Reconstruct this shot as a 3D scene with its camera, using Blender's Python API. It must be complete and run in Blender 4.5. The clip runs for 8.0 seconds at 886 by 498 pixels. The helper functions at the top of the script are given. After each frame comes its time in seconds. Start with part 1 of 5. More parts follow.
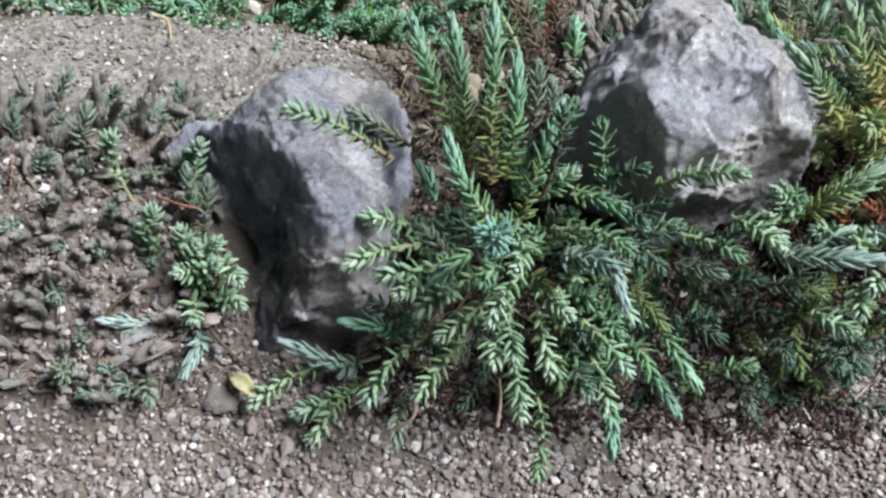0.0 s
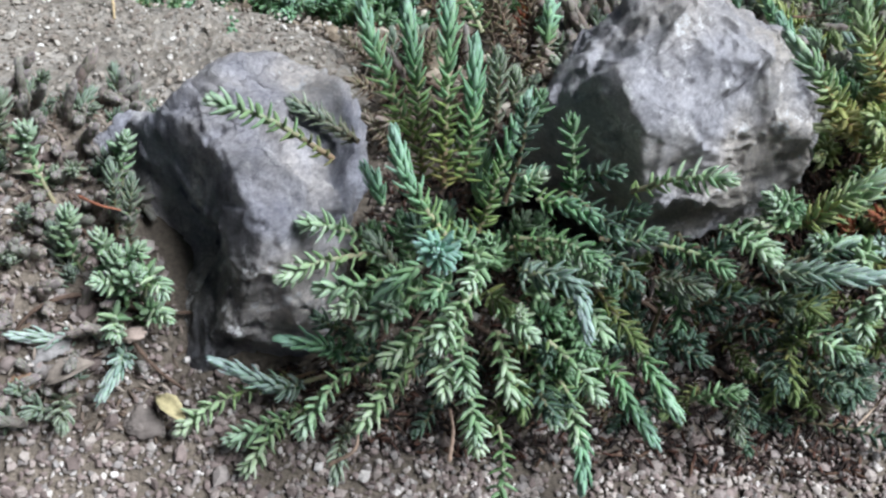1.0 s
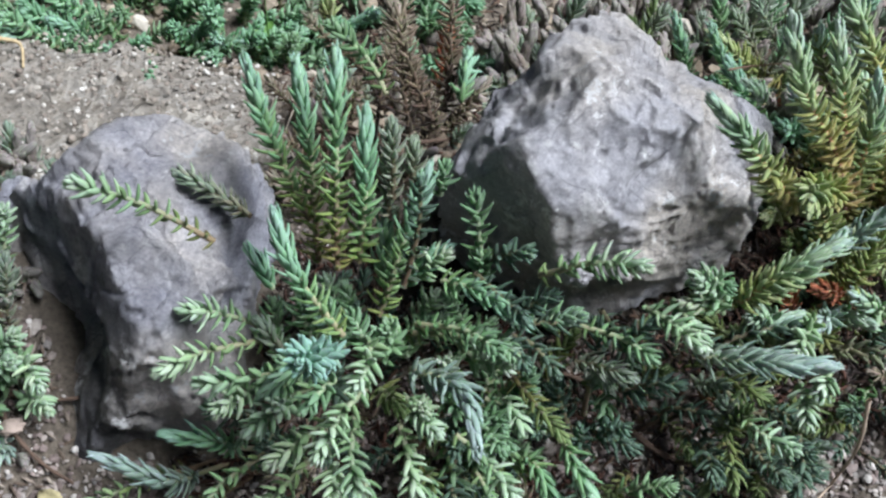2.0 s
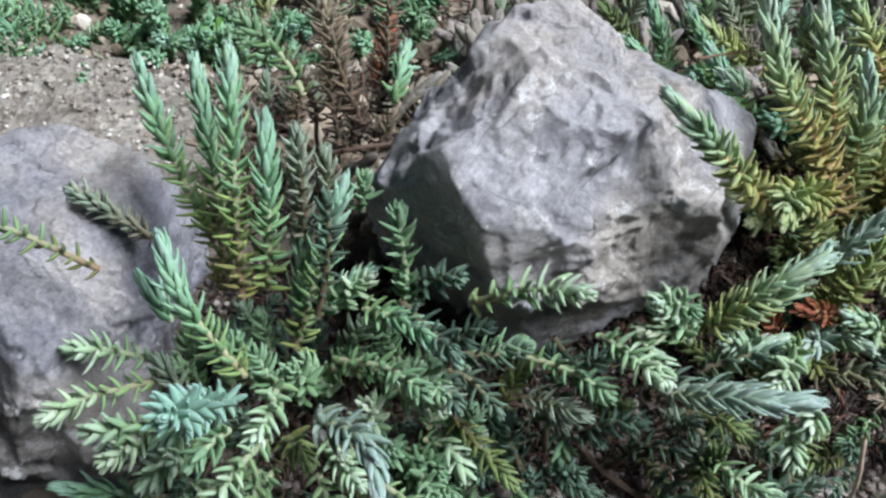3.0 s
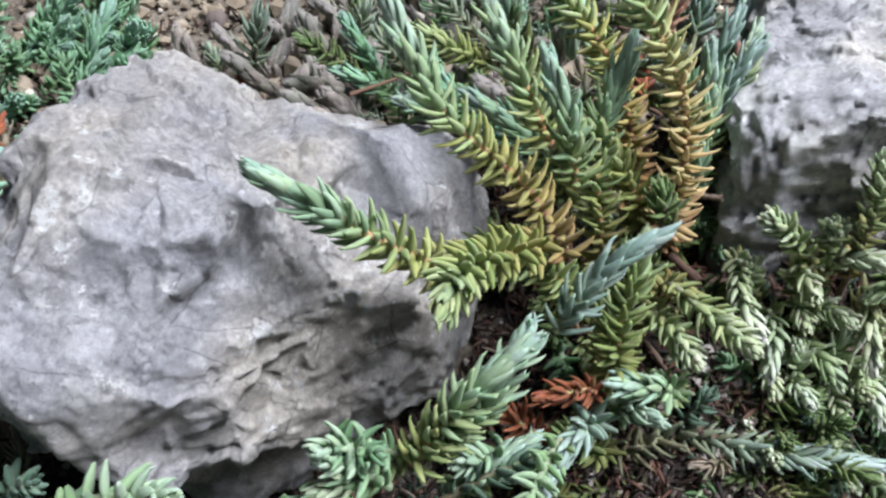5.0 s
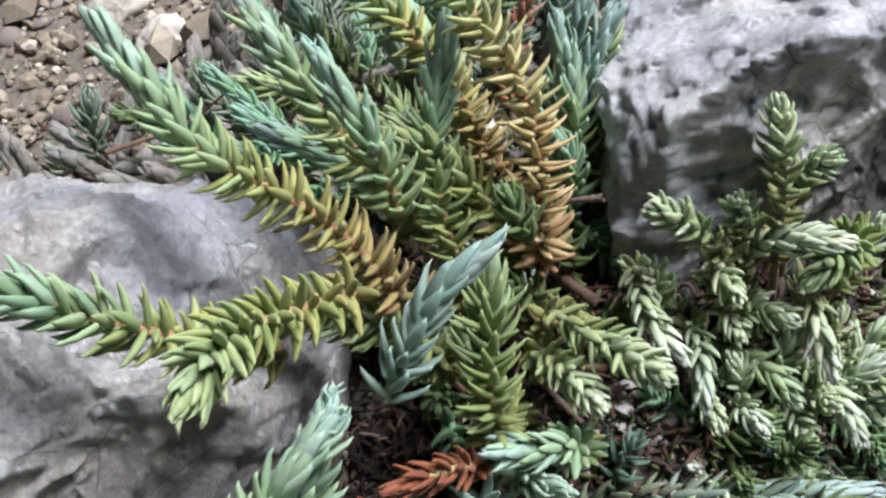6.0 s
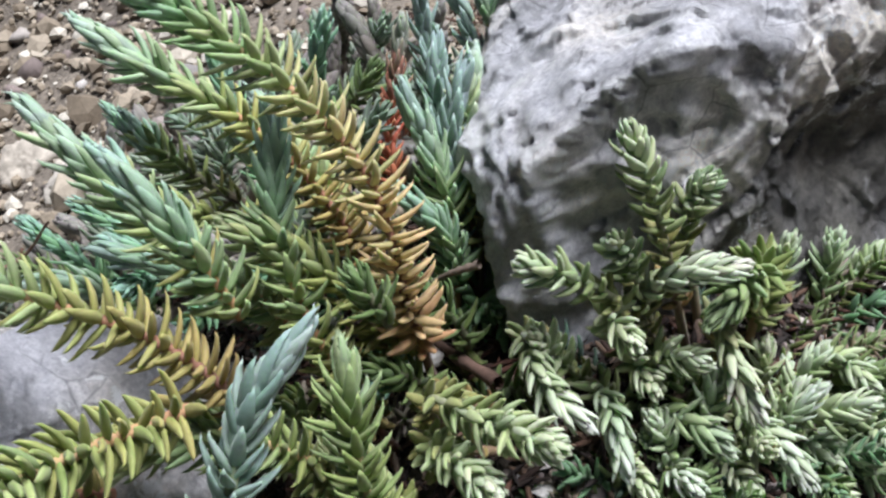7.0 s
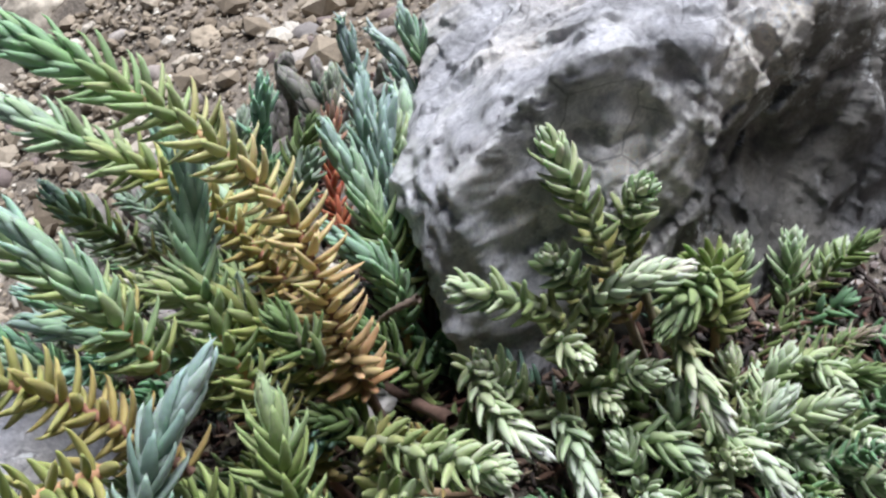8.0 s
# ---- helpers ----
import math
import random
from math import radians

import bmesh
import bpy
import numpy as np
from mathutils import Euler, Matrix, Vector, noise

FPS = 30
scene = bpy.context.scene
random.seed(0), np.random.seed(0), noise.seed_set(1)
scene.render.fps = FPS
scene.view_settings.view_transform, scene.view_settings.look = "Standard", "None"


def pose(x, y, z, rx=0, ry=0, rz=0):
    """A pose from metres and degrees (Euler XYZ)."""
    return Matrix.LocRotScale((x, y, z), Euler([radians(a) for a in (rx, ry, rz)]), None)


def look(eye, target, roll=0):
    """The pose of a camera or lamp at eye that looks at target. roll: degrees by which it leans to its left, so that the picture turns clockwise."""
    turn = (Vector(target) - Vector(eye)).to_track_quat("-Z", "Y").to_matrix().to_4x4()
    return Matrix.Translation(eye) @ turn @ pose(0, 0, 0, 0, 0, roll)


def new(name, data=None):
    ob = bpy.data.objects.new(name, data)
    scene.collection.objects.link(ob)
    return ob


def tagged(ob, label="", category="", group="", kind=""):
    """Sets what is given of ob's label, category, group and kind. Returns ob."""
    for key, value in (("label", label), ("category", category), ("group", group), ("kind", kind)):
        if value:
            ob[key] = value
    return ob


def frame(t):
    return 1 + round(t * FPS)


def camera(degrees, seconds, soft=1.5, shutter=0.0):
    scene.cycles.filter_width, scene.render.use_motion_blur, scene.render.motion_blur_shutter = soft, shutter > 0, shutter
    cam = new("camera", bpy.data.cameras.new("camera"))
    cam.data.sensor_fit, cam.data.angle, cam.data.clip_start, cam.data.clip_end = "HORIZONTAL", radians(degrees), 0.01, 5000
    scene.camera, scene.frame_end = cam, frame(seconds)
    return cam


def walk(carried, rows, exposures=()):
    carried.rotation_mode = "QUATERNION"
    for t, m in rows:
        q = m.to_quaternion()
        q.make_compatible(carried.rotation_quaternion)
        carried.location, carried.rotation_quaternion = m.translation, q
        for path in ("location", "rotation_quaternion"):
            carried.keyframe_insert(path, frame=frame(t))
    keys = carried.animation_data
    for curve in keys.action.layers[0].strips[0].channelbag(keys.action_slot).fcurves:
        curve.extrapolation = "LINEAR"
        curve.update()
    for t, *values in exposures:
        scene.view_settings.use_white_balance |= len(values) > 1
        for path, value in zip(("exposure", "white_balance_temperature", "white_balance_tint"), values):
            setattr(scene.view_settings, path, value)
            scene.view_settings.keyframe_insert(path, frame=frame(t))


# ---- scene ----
cam = camera(47.2, 8.0, soft=2.45)
# seconds, place in metres, yaw, pitch, roll in degrees
ROWS = [
    (0.0, -0.0000, -0.0013, 0.5487, -9.50, -53.22, 11.86),
    (0.5, 0.0176, 0.0195, 0.5236, -9.57, -54.20, 12.20),
    (1.0, 0.0354, 0.0485, 0.5116, -8.77, -54.56, 11.84),
    (1.5, 0.0621, 0.0763, 0.5119, -8.46, -54.54, 11.34),
    (1.7, 0.0733, 0.0897, 0.5101, -8.31, -54.73, 11.11),
    (2.8, 0.1248, 0.1396, 0.4795, -4.30, -55.40, 6.88),
    (3.0, 0.1353, 0.1495, 0.4683, -4.15, -55.62, 6.43),
    (3.5, 0.1664, 0.1786, 0.4554, -3.19, -55.21, 3.70),
    (4.0, 0.1966, 0.1894, 0.4569, -1.81, -56.52, 0.59),
    (4.5, 0.2275, 0.1989, 0.4275, -4.16, -56.67, -1.54),
    (5.0, 0.2529, 0.2307, 0.3999, -7.43, -54.73, -3.86),
    (5.2, 0.2630, 0.2436, 0.3809, -8.97, -54.23, -4.94),
    (6.3, 0.3185, 0.2523, 0.3256, -8.66, -48.63, -16.42),
    (6.5, 0.3258, 0.2524, 0.3181, -9.91, -47.74, -17.49),
    (7.0, 0.3387, 0.2502, 0.3066, -10.14, -44.31, -21.73),
    (7.5, 0.3463, 0.2435, 0.2943, -12.07, -41.37, -25.05),
    (8.0, 0.3491, 0.2420, 0.2855, -12.12, -39.69, -26.39),
]
walk(cam, [(t, pose(x, y, z, 90 + pitch, 0, yaw) @ pose(0, 0, 0, 0, 0, roll)) for t, x, y, z, yaw, pitch, roll in ROWS],
     exposures=[(0.0, 0.34, 5850, 10), (8.0, 0.44, 5900, 13)])

# ---- light ----
SUN_AZIMUTH, SUN_HEIGHT = 90.0, 60.0      # degrees: azimuth clockwise from +y, height over the horizon
world = bpy.data.worlds.new("sky")
scene.world = world
world.use_nodes = True
sky = world.node_tree.nodes.new("ShaderNodeTexSky")
sky.sky_type = 'NISHITA'
sky.sun_disc = False
sky.sun_elevation, sky.sun_rotation = radians(SUN_HEIGHT), radians(SUN_AZIMUTH)
sky.dust_density, sky.air_density = 4.0, 1.0
world.node_tree.links.new(sky.outputs["Color"], world.node_tree.nodes["Background"].inputs["Color"])
world.node_tree.nodes["Background"].inputs["Strength"].default_value = 0.014
sun = new("sun", bpy.data.lights.new("sun", 'SUN'))
sun.data.energy, sun.data.angle, sun.data.color = 6.0, radians(30), (1.0, 0.98, 0.955)
sun.matrix_world = look((math.sin(radians(SUN_AZIMUTH)) * math.cos(radians(SUN_HEIGHT)), math.cos(radians(SUN_AZIMUTH)) * math.cos(radians(SUN_HEIGHT)), math.sin(radians(SUN_HEIGHT))), (0, 0, 0))


# ---- materials ----
def node(nt, kind, **sets):
    n = nt.nodes.new(kind)
    for key, value in sets.items():
        n.inputs[key.replace("_", " ")].default_value = value
    return n


def ramp(nt, source, stops):
    r = nt.nodes.new("ShaderNodeValToRGB")
    while len(r.color_ramp.elements) < len(stops):
        r.color_ramp.elements.new(0.5)
    for e, (at, c) in zip(r.color_ramp.elements, stops):
        e.position = at
        e.color = (*c, 1) if len(c) == 3 else c
    nt.links.new(source, r.inputs["Fac"])
    return r.outputs["Color"]


def blend(nt, kind, fac, a, b):
    m = nt.nodes.new("ShaderNodeMix")
    m.data_type, m.blend_type = 'RGBA', kind
    for socket, value in ((m.inputs["Factor"], fac), (m.inputs[6], a), (m.inputs[7], b)):
        if isinstance(value, bpy.types.NodeSocket):
            nt.links.new(value, socket)
        else:
            socket.default_value = value if not isinstance(value, tuple) or len(value) == 4 else (*value, 1)
    return m.outputs[2]


def material(name, rough=0.8):
    m = bpy.data.materials.new(name)
    m.use_nodes = True
    nt = m.node_tree
    shader = nt.nodes["Principled BSDF"]
    shader.inputs["Roughness"].default_value = rough
    return m, nt, shader


def noise_at(nt, coord, scale, detail=6.0, rough=0.6):
    n = node(nt, "ShaderNodeTexNoise", Scale=scale, Detail=detail, Roughness=rough)
    nt.links.new(coord, n.inputs["Vector"])
    return n.outputs["Fac"]


def bump(nt, shader, heights):
    last = None
    for height, strength, distance in heights:
        b = node(nt, "ShaderNodeBump", Strength=strength, Distance=distance)
        nt.links.new(height, b.inputs["Height"])
        if last:
            nt.links.new(last, b.inputs["Normal"])
        last = b.outputs["Normal"]
    nt.links.new(last, shader.inputs["Normal"])


def limestone(name, dark, mid, light, white, seam=(1.0, 1.0, 1.0), crust_at=0.56, cap=None, cap_light=1.0):
    """Grey broken limestone: mottled body, chalky crust, flaked plates, thin cracks and pits."""
    m, nt, s = material(name, 0.88)
    co = nt.nodes.new("ShaderNodeTexCoord").outputs["Object"]
    st = node(nt, "ShaderNodeMapping", Scale=seam, Rotation=(0.3, 0.5, 0.2))
    nt.links.new(co, st.inputs["Vector"])
    body = ramp(nt, noise_at(nt, co, 20.0, 9.0, 0.66), [(0.34, dark), (0.47, mid), (0.62, light)])
    grain = ramp(nt, noise_at(nt, co, 520.0, 4.0, 0.75), [(0.34, (0.66, 0.66, 0.68)), (0.66, (1.2, 1.19, 1.17))])
    body = blend(nt, 'MULTIPLY', 0.9, body, grain)
    band = ramp(nt, noise_at(nt, st.outputs["Vector"], 75.0, 8.0, 0.74), [(0.34, (0.76, 0.76, 0.78)), (0.48, (0.99, 0.99, 0.99)), (0.68, (1.08, 1.08, 1.07))])
    body = blend(nt, 'MULTIPLY', 0.8, body, band)
    warm = ramp(nt, noise_at(nt, co, 11.0, 3.0), [(0.42, (0.95, 0.97, 1.07)), (0.60, (1.05, 1.0, 0.94))])
    body = blend(nt, 'MULTIPLY', 1.0, body, warm)
    if cap:                 # a paler side with a ragged edge: weathering, and light put into the colour
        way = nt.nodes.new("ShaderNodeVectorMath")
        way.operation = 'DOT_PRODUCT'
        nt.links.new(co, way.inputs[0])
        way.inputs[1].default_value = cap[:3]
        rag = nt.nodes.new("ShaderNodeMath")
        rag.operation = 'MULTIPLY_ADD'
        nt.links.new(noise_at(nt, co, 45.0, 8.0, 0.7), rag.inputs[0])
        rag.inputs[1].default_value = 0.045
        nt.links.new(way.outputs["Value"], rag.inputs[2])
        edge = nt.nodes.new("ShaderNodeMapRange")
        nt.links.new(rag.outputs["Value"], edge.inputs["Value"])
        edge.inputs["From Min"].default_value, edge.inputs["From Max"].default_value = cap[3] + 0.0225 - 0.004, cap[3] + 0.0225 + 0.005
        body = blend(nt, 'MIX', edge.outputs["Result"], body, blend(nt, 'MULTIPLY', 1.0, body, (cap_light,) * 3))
    stir = node(nt, "ShaderNodeTexNoise", Scale=60.0, Detail=4.0)
    nt.links.new(co, stir.inputs["Vector"])
    warp = blend(nt, 'ADD', 0.005, co, stir.outputs["Color"])
    plates = []
    for scale in (85.0, 190.0):
        vo = node(nt, "ShaderNodeTexVoronoi", Scale=scale)
        nt.links.new(warp, vo.inputs["Vector"])
        plates.append(ramp(nt, vo.outputs["Color"], [(0.0, (0, 0, 0)), (1.0, (1, 1, 1))]))
    tone = ramp(nt, plates[0], [(0.2, (0.86, 0.86, 0.87)), (0.8, (1.1, 1.1, 1.1))])
    body = blend(nt, 'MULTIPLY', 0.7, body, tone)
    crust = ramp(nt, noise_at(nt, co, 85.0, 12.0, 0.8), [(crust_at - 0.012, (0, 0, 0)), (crust_at + 0.006, (1, 1, 1))])
    spots = ramp(nt, noise_at(nt, co, 24.0, 3.0), [(0.50, (0, 0, 0)), (0.56, (1, 1, 1))])
    keep = blend(nt, 'MULTIPLY', 1.0, crust, spots)
    body = blend(nt, 'MIX', keep, body, (*white, 1))
    arris = ramp(nt, nt.nodes.new("ShaderNodeNewGeometry").outputs["Pointiness"], [(0.53, (0, 0, 0)), (0.60, (1, 1, 1))])
    worn = ramp(nt, noise_at(nt, co, 130.0, 8.0, 0.7), [(0.47, (0, 0, 0)), (0.60, (1, 1, 1))])
    body = blend(nt, 'MIX', blend(nt, 'MULTIPLY', 1.0, arris, worn), body, (*white, 1))
    cr = node(nt, "ShaderNodeTexVoronoi", Scale=46.0)
    cr.feature = 'DISTANCE_TO_EDGE'
    nt.links.new(warp, cr.inputs["Vector"])
    crack = ramp(nt, cr.outputs["Distance"], [(0.0, (0.55, 0.55, 0.56)), (0.02, (1, 1, 1))])
    hide = ramp(nt, noise_at(nt, co, 34.0, 3.0), [(0.50, (0, 0, 0)), (0.56, (1, 1, 1))])
    body = blend(nt, 'MIX', hide, body, blend(nt, 'MULTIPLY', 1.0, body, crack))
    nt.links.new(body, s.inputs["Base Color"])
    flakes = []
    for scale, tilt in ((30.0, 0.55), (70.0, 0.95), (170.0, 1.1)):
        vo = node(nt, "ShaderNodeTexVoronoi", Scale=scale)
        nt.links.new(warp, vo.inputs["Vector"])
        way = [nt.nodes.new("ShaderNodeVectorMath") for _ in range(3)]
        way[0].operation, way[1].operation, way[2].operation = 'SUBTRACT', 'SUBTRACT', 'DOT_PRODUCT'
        nt.links.new(warp, way[0].inputs[0])
        nt.links.new(vo.outputs["Position"], way[0].inputs[1])
        nt.links.new(vo.outputs["Color"], way[1].inputs[0])
        way[1].inputs[1].default_value = (0.5, 0.5, 0.5)
        nt.links.new(way[0].outputs["Vector"], way[2].inputs[0])
        nt.links.new(way[1].outputs["Vector"], way[2].inputs[1])
        flakes.append((way[2].outputs["Value"], 1.0, tilt))
    bump(nt, s, flakes + [(plates[1], 0.8, 0.0010), (noise_at(nt, st.outputs["Vector"], 130.0, 12.0, 0.80), 1.0, 0.0042), (noise_at(nt, co, 600.0, 5.0, 0.75), 0.9, 0.0014)])
    return m


ROCK_GREY = limestone("grey_limestone", (0.53, 0.521, 0.503), (0.58, 0.569, 0.548), (0.64, 0.626, 0.60), (0.88, 0.88, 0.88))
# cap leaves the left side dark: patina, with shade put into its colour
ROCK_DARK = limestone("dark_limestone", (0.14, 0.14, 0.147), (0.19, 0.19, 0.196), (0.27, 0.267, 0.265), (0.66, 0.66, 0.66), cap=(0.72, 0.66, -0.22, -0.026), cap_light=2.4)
# cap pales top and left: chalky crust, partly light painted into the stone
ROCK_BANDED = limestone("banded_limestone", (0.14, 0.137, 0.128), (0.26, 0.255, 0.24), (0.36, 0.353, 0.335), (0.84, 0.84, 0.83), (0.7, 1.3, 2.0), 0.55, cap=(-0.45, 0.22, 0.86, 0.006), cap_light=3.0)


def earth():
    m, nt, s = material("dry_earth", 0.95)
    co = nt.nodes.new("ShaderNodeTexCoord").outputs["Object"]
    c = ramp(nt, noise_at(nt, co, 14.0, 8.0), [(0.3, (0.095, 0.08, 0.064)), (0.5, (0.18, 0.153, 0.12)), (0.7, (0.29, 0.25, 0.20))])
    g = ramp(nt, noise_at(nt, co, 380.0, 5.0, 0.75), [(0.3, (0.55, 0.55, 0.55)), (0.7, (1.25, 1.22, 1.2))])
    nt.links.new(blend(nt, 'MULTIPLY', 0.9, c, g), s.inputs["Base Color"])
    vo = node(nt, "ShaderNodeTexVoronoi", Scale=240.0)
    nt.links.new(co, vo.inputs["Vector"])
    bump(nt, s, [(noise_at(nt, co, 130.0, 8.0, 0.7), 0.9, 0.004), (vo.outputs["Distance"], 0.6, 0.002)])
    return m


def crumbly():
    m, nt, s = material("crumbly_tan_stone", 0.95)
    co = nt.nodes.new("ShaderNodeTexCoord").outputs["Object"]
    c = ramp(nt, noise_at(nt, co, 26.0, 9.0, 0.7), [(0.3, (0.20, 0.18, 0.155)), (0.5, (0.34, 0.315, 0.275)), (0.7, (0.46, 0.435, 0.39))])
    vo = node(nt, "ShaderNodeTexVoronoi", Scale=170.0, Randomness=1.0)
    nt.links.new(co, vo.inputs["Vector"])
    bits = ramp(nt, vo.outputs["Color"], [(0.2, (0.7, 0.67, 0.62)), (0.75, (1.0, 1.0, 1.0)), (0.95, (1.5, 1.48, 1.42))])
    nt.links.new(blend(nt, 'MULTIPLY', 0.85, c, bits), s.inputs["Base Color"])
    bump(nt, s, [(noise_at(nt, co, 100.0, 9.0, 0.72), 1.0, 0.006), (vo.outputs["Distance"], 0.8, 0.003)])
    return m


def chips(name, stops, source="island"):
    """Gravel: every stone its own shade."""
    m, nt, s = material(name, 0.85)
    if source == "island":
        pick = nt.nodes.new("ShaderNodeNewGeometry").outputs["Random Per Island"]
    else:
        pick = nt.nodes.new("ShaderNodeObjectInfo").outputs["Random"]
    co = nt.nodes.new("ShaderNodeTexCoord").outputs["Object"]
    g = ramp(nt, noise_at(nt, co, 300.0, 5.0, 0.7), [(0.3, (0.72, 0.72, 0.72)), (0.7, (1.15, 1.15, 1.15))])
    nt.links.new(blend(nt, 'MULTIPLY', 0.9, ramp(nt, pick, stops), g), s.inputs["Base Color"])
    bump(nt, s, [(noise_at(nt, co, 500.0, 4.0), 0.5, 0.001)])
    return m


STONE_STOPS = [(0.0, (0.12, 0.094, 0.084)), (0.2, (0.19, 0.150, 0.135)), (0.4, (0.265, 0.213, 0.192)), (0.55, (0.24, 0.227, 0.214)), (0.7, (0.32, 0.273, 0.243)), (0.88, (0.41, 0.37, 0.33)), (0.975, (0.6, 0.57, 0.53))]
EARTH, SLAB, GRAVEL, PEBBLE = earth(), crumbly(), chips("gravel", STONE_STOPS), chips("pebble", STONE_STOPS, "object")


def plain(name, colour, rough=0.8, scale=200.0, vary=0.35):
    m, nt, s = material(name, rough)
    co = nt.nodes.new("ShaderNodeTexCoord").outputs["Object"]
    g = ramp(nt, noise_at(nt, co, scale, 5.0, 0.7), [(0.3, (1 - vary,) * 3), (0.7, (1 + vary * 0.6,) * 3)])
    nt.links.new(blend(nt, 'MULTIPLY', 1.0, (*colour, 1), g), s.inputs["Base Color"])
    bump(nt, s, [(noise_at(nt, co, scale * 2, 4.0), 0.4, 0.001)])
    return m


def leafy(name, *colours):
    """Fleshy leaves: colour by the leaf's age along its shoot, paler bloom on the tips, each leaf a little different."""
    m, nt, s = material("stonecrop_" + name, 0.62)
    at = nt.nodes.new("ShaderNodeAttribute")
    at.attribute_name = "tint"
    sep = nt.nodes.new("ShaderNodeSeparateColor")
    nt.links.new(at.outputs["Color"], sep.inputs["Color"])
    c = ramp(nt, sep.outputs["Red"], list(zip((0.0, 0.22, 0.46, 0.68, 1.0), colours)))
    own = ramp(nt, sep.outputs["Blue"], [(0.0, (0.84, 0.88, 0.84)), (0.5, (1, 1, 1)), (1.0, (1.14, 1.10, 1.10))])
    c = blend(nt, 'MULTIPLY', 1.0, c, own)
    each = ramp(nt, nt.nodes.new("ShaderNodeObjectInfo").outputs["Random"], [(0.0, (0.84, 0.9, 0.86)), (0.5, (1, 1, 1)), (1.0, (1.12, 1.06, 1.0))])
    c = blend(nt, 'MULTIPLY', 1.0, c, each)
    end = ramp(nt, sep.outputs["Green"], [(0.0, (0.95, 1.0, 0.85)), (0.55, (1, 1, 1)), (0.93, (1.0, 1.0, 1.02)), (1.0, (1.05, 0.82, 0.8))])
    c = blend(nt, 'MULTIPLY', 0.8, c, end)
    co = nt.nodes.new("ShaderNodeTexCoord").outputs["Object"]
    c = blend(nt, 'MULTIPLY', 0.6, c, ramp(nt, noise_at(nt, co, 350.0, 4.0), [(0.3, (0.8, 0.82, 0.8)), (0.7, (1.15, 1.12, 1.12))]))
    nt.links.new(c, s.inputs["Base Color"])
    s.inputs["Subsurface Weight"].default_value = 0.35
    s.inputs["Subsurface Radius"].default_value = (0.0016, 0.0024, 0.0012)
    s.inputs["Subsurface Scale"].default_value = 1.0
    s.inputs["Specular IOR Level"].default_value = 0.25
    s.inputs["Sheen Weight"].default_value = 0.08
    s.inputs["Sheen Roughness"].default_value = 0.5
    bump(nt, s, [(noise_at(nt, co, 900.0, 2.0), 0.25, 0.0005)])
    return m


DEAD = (0.05, 0.034, 0.025)
RUST = (0.20, 0.085, 0.035)
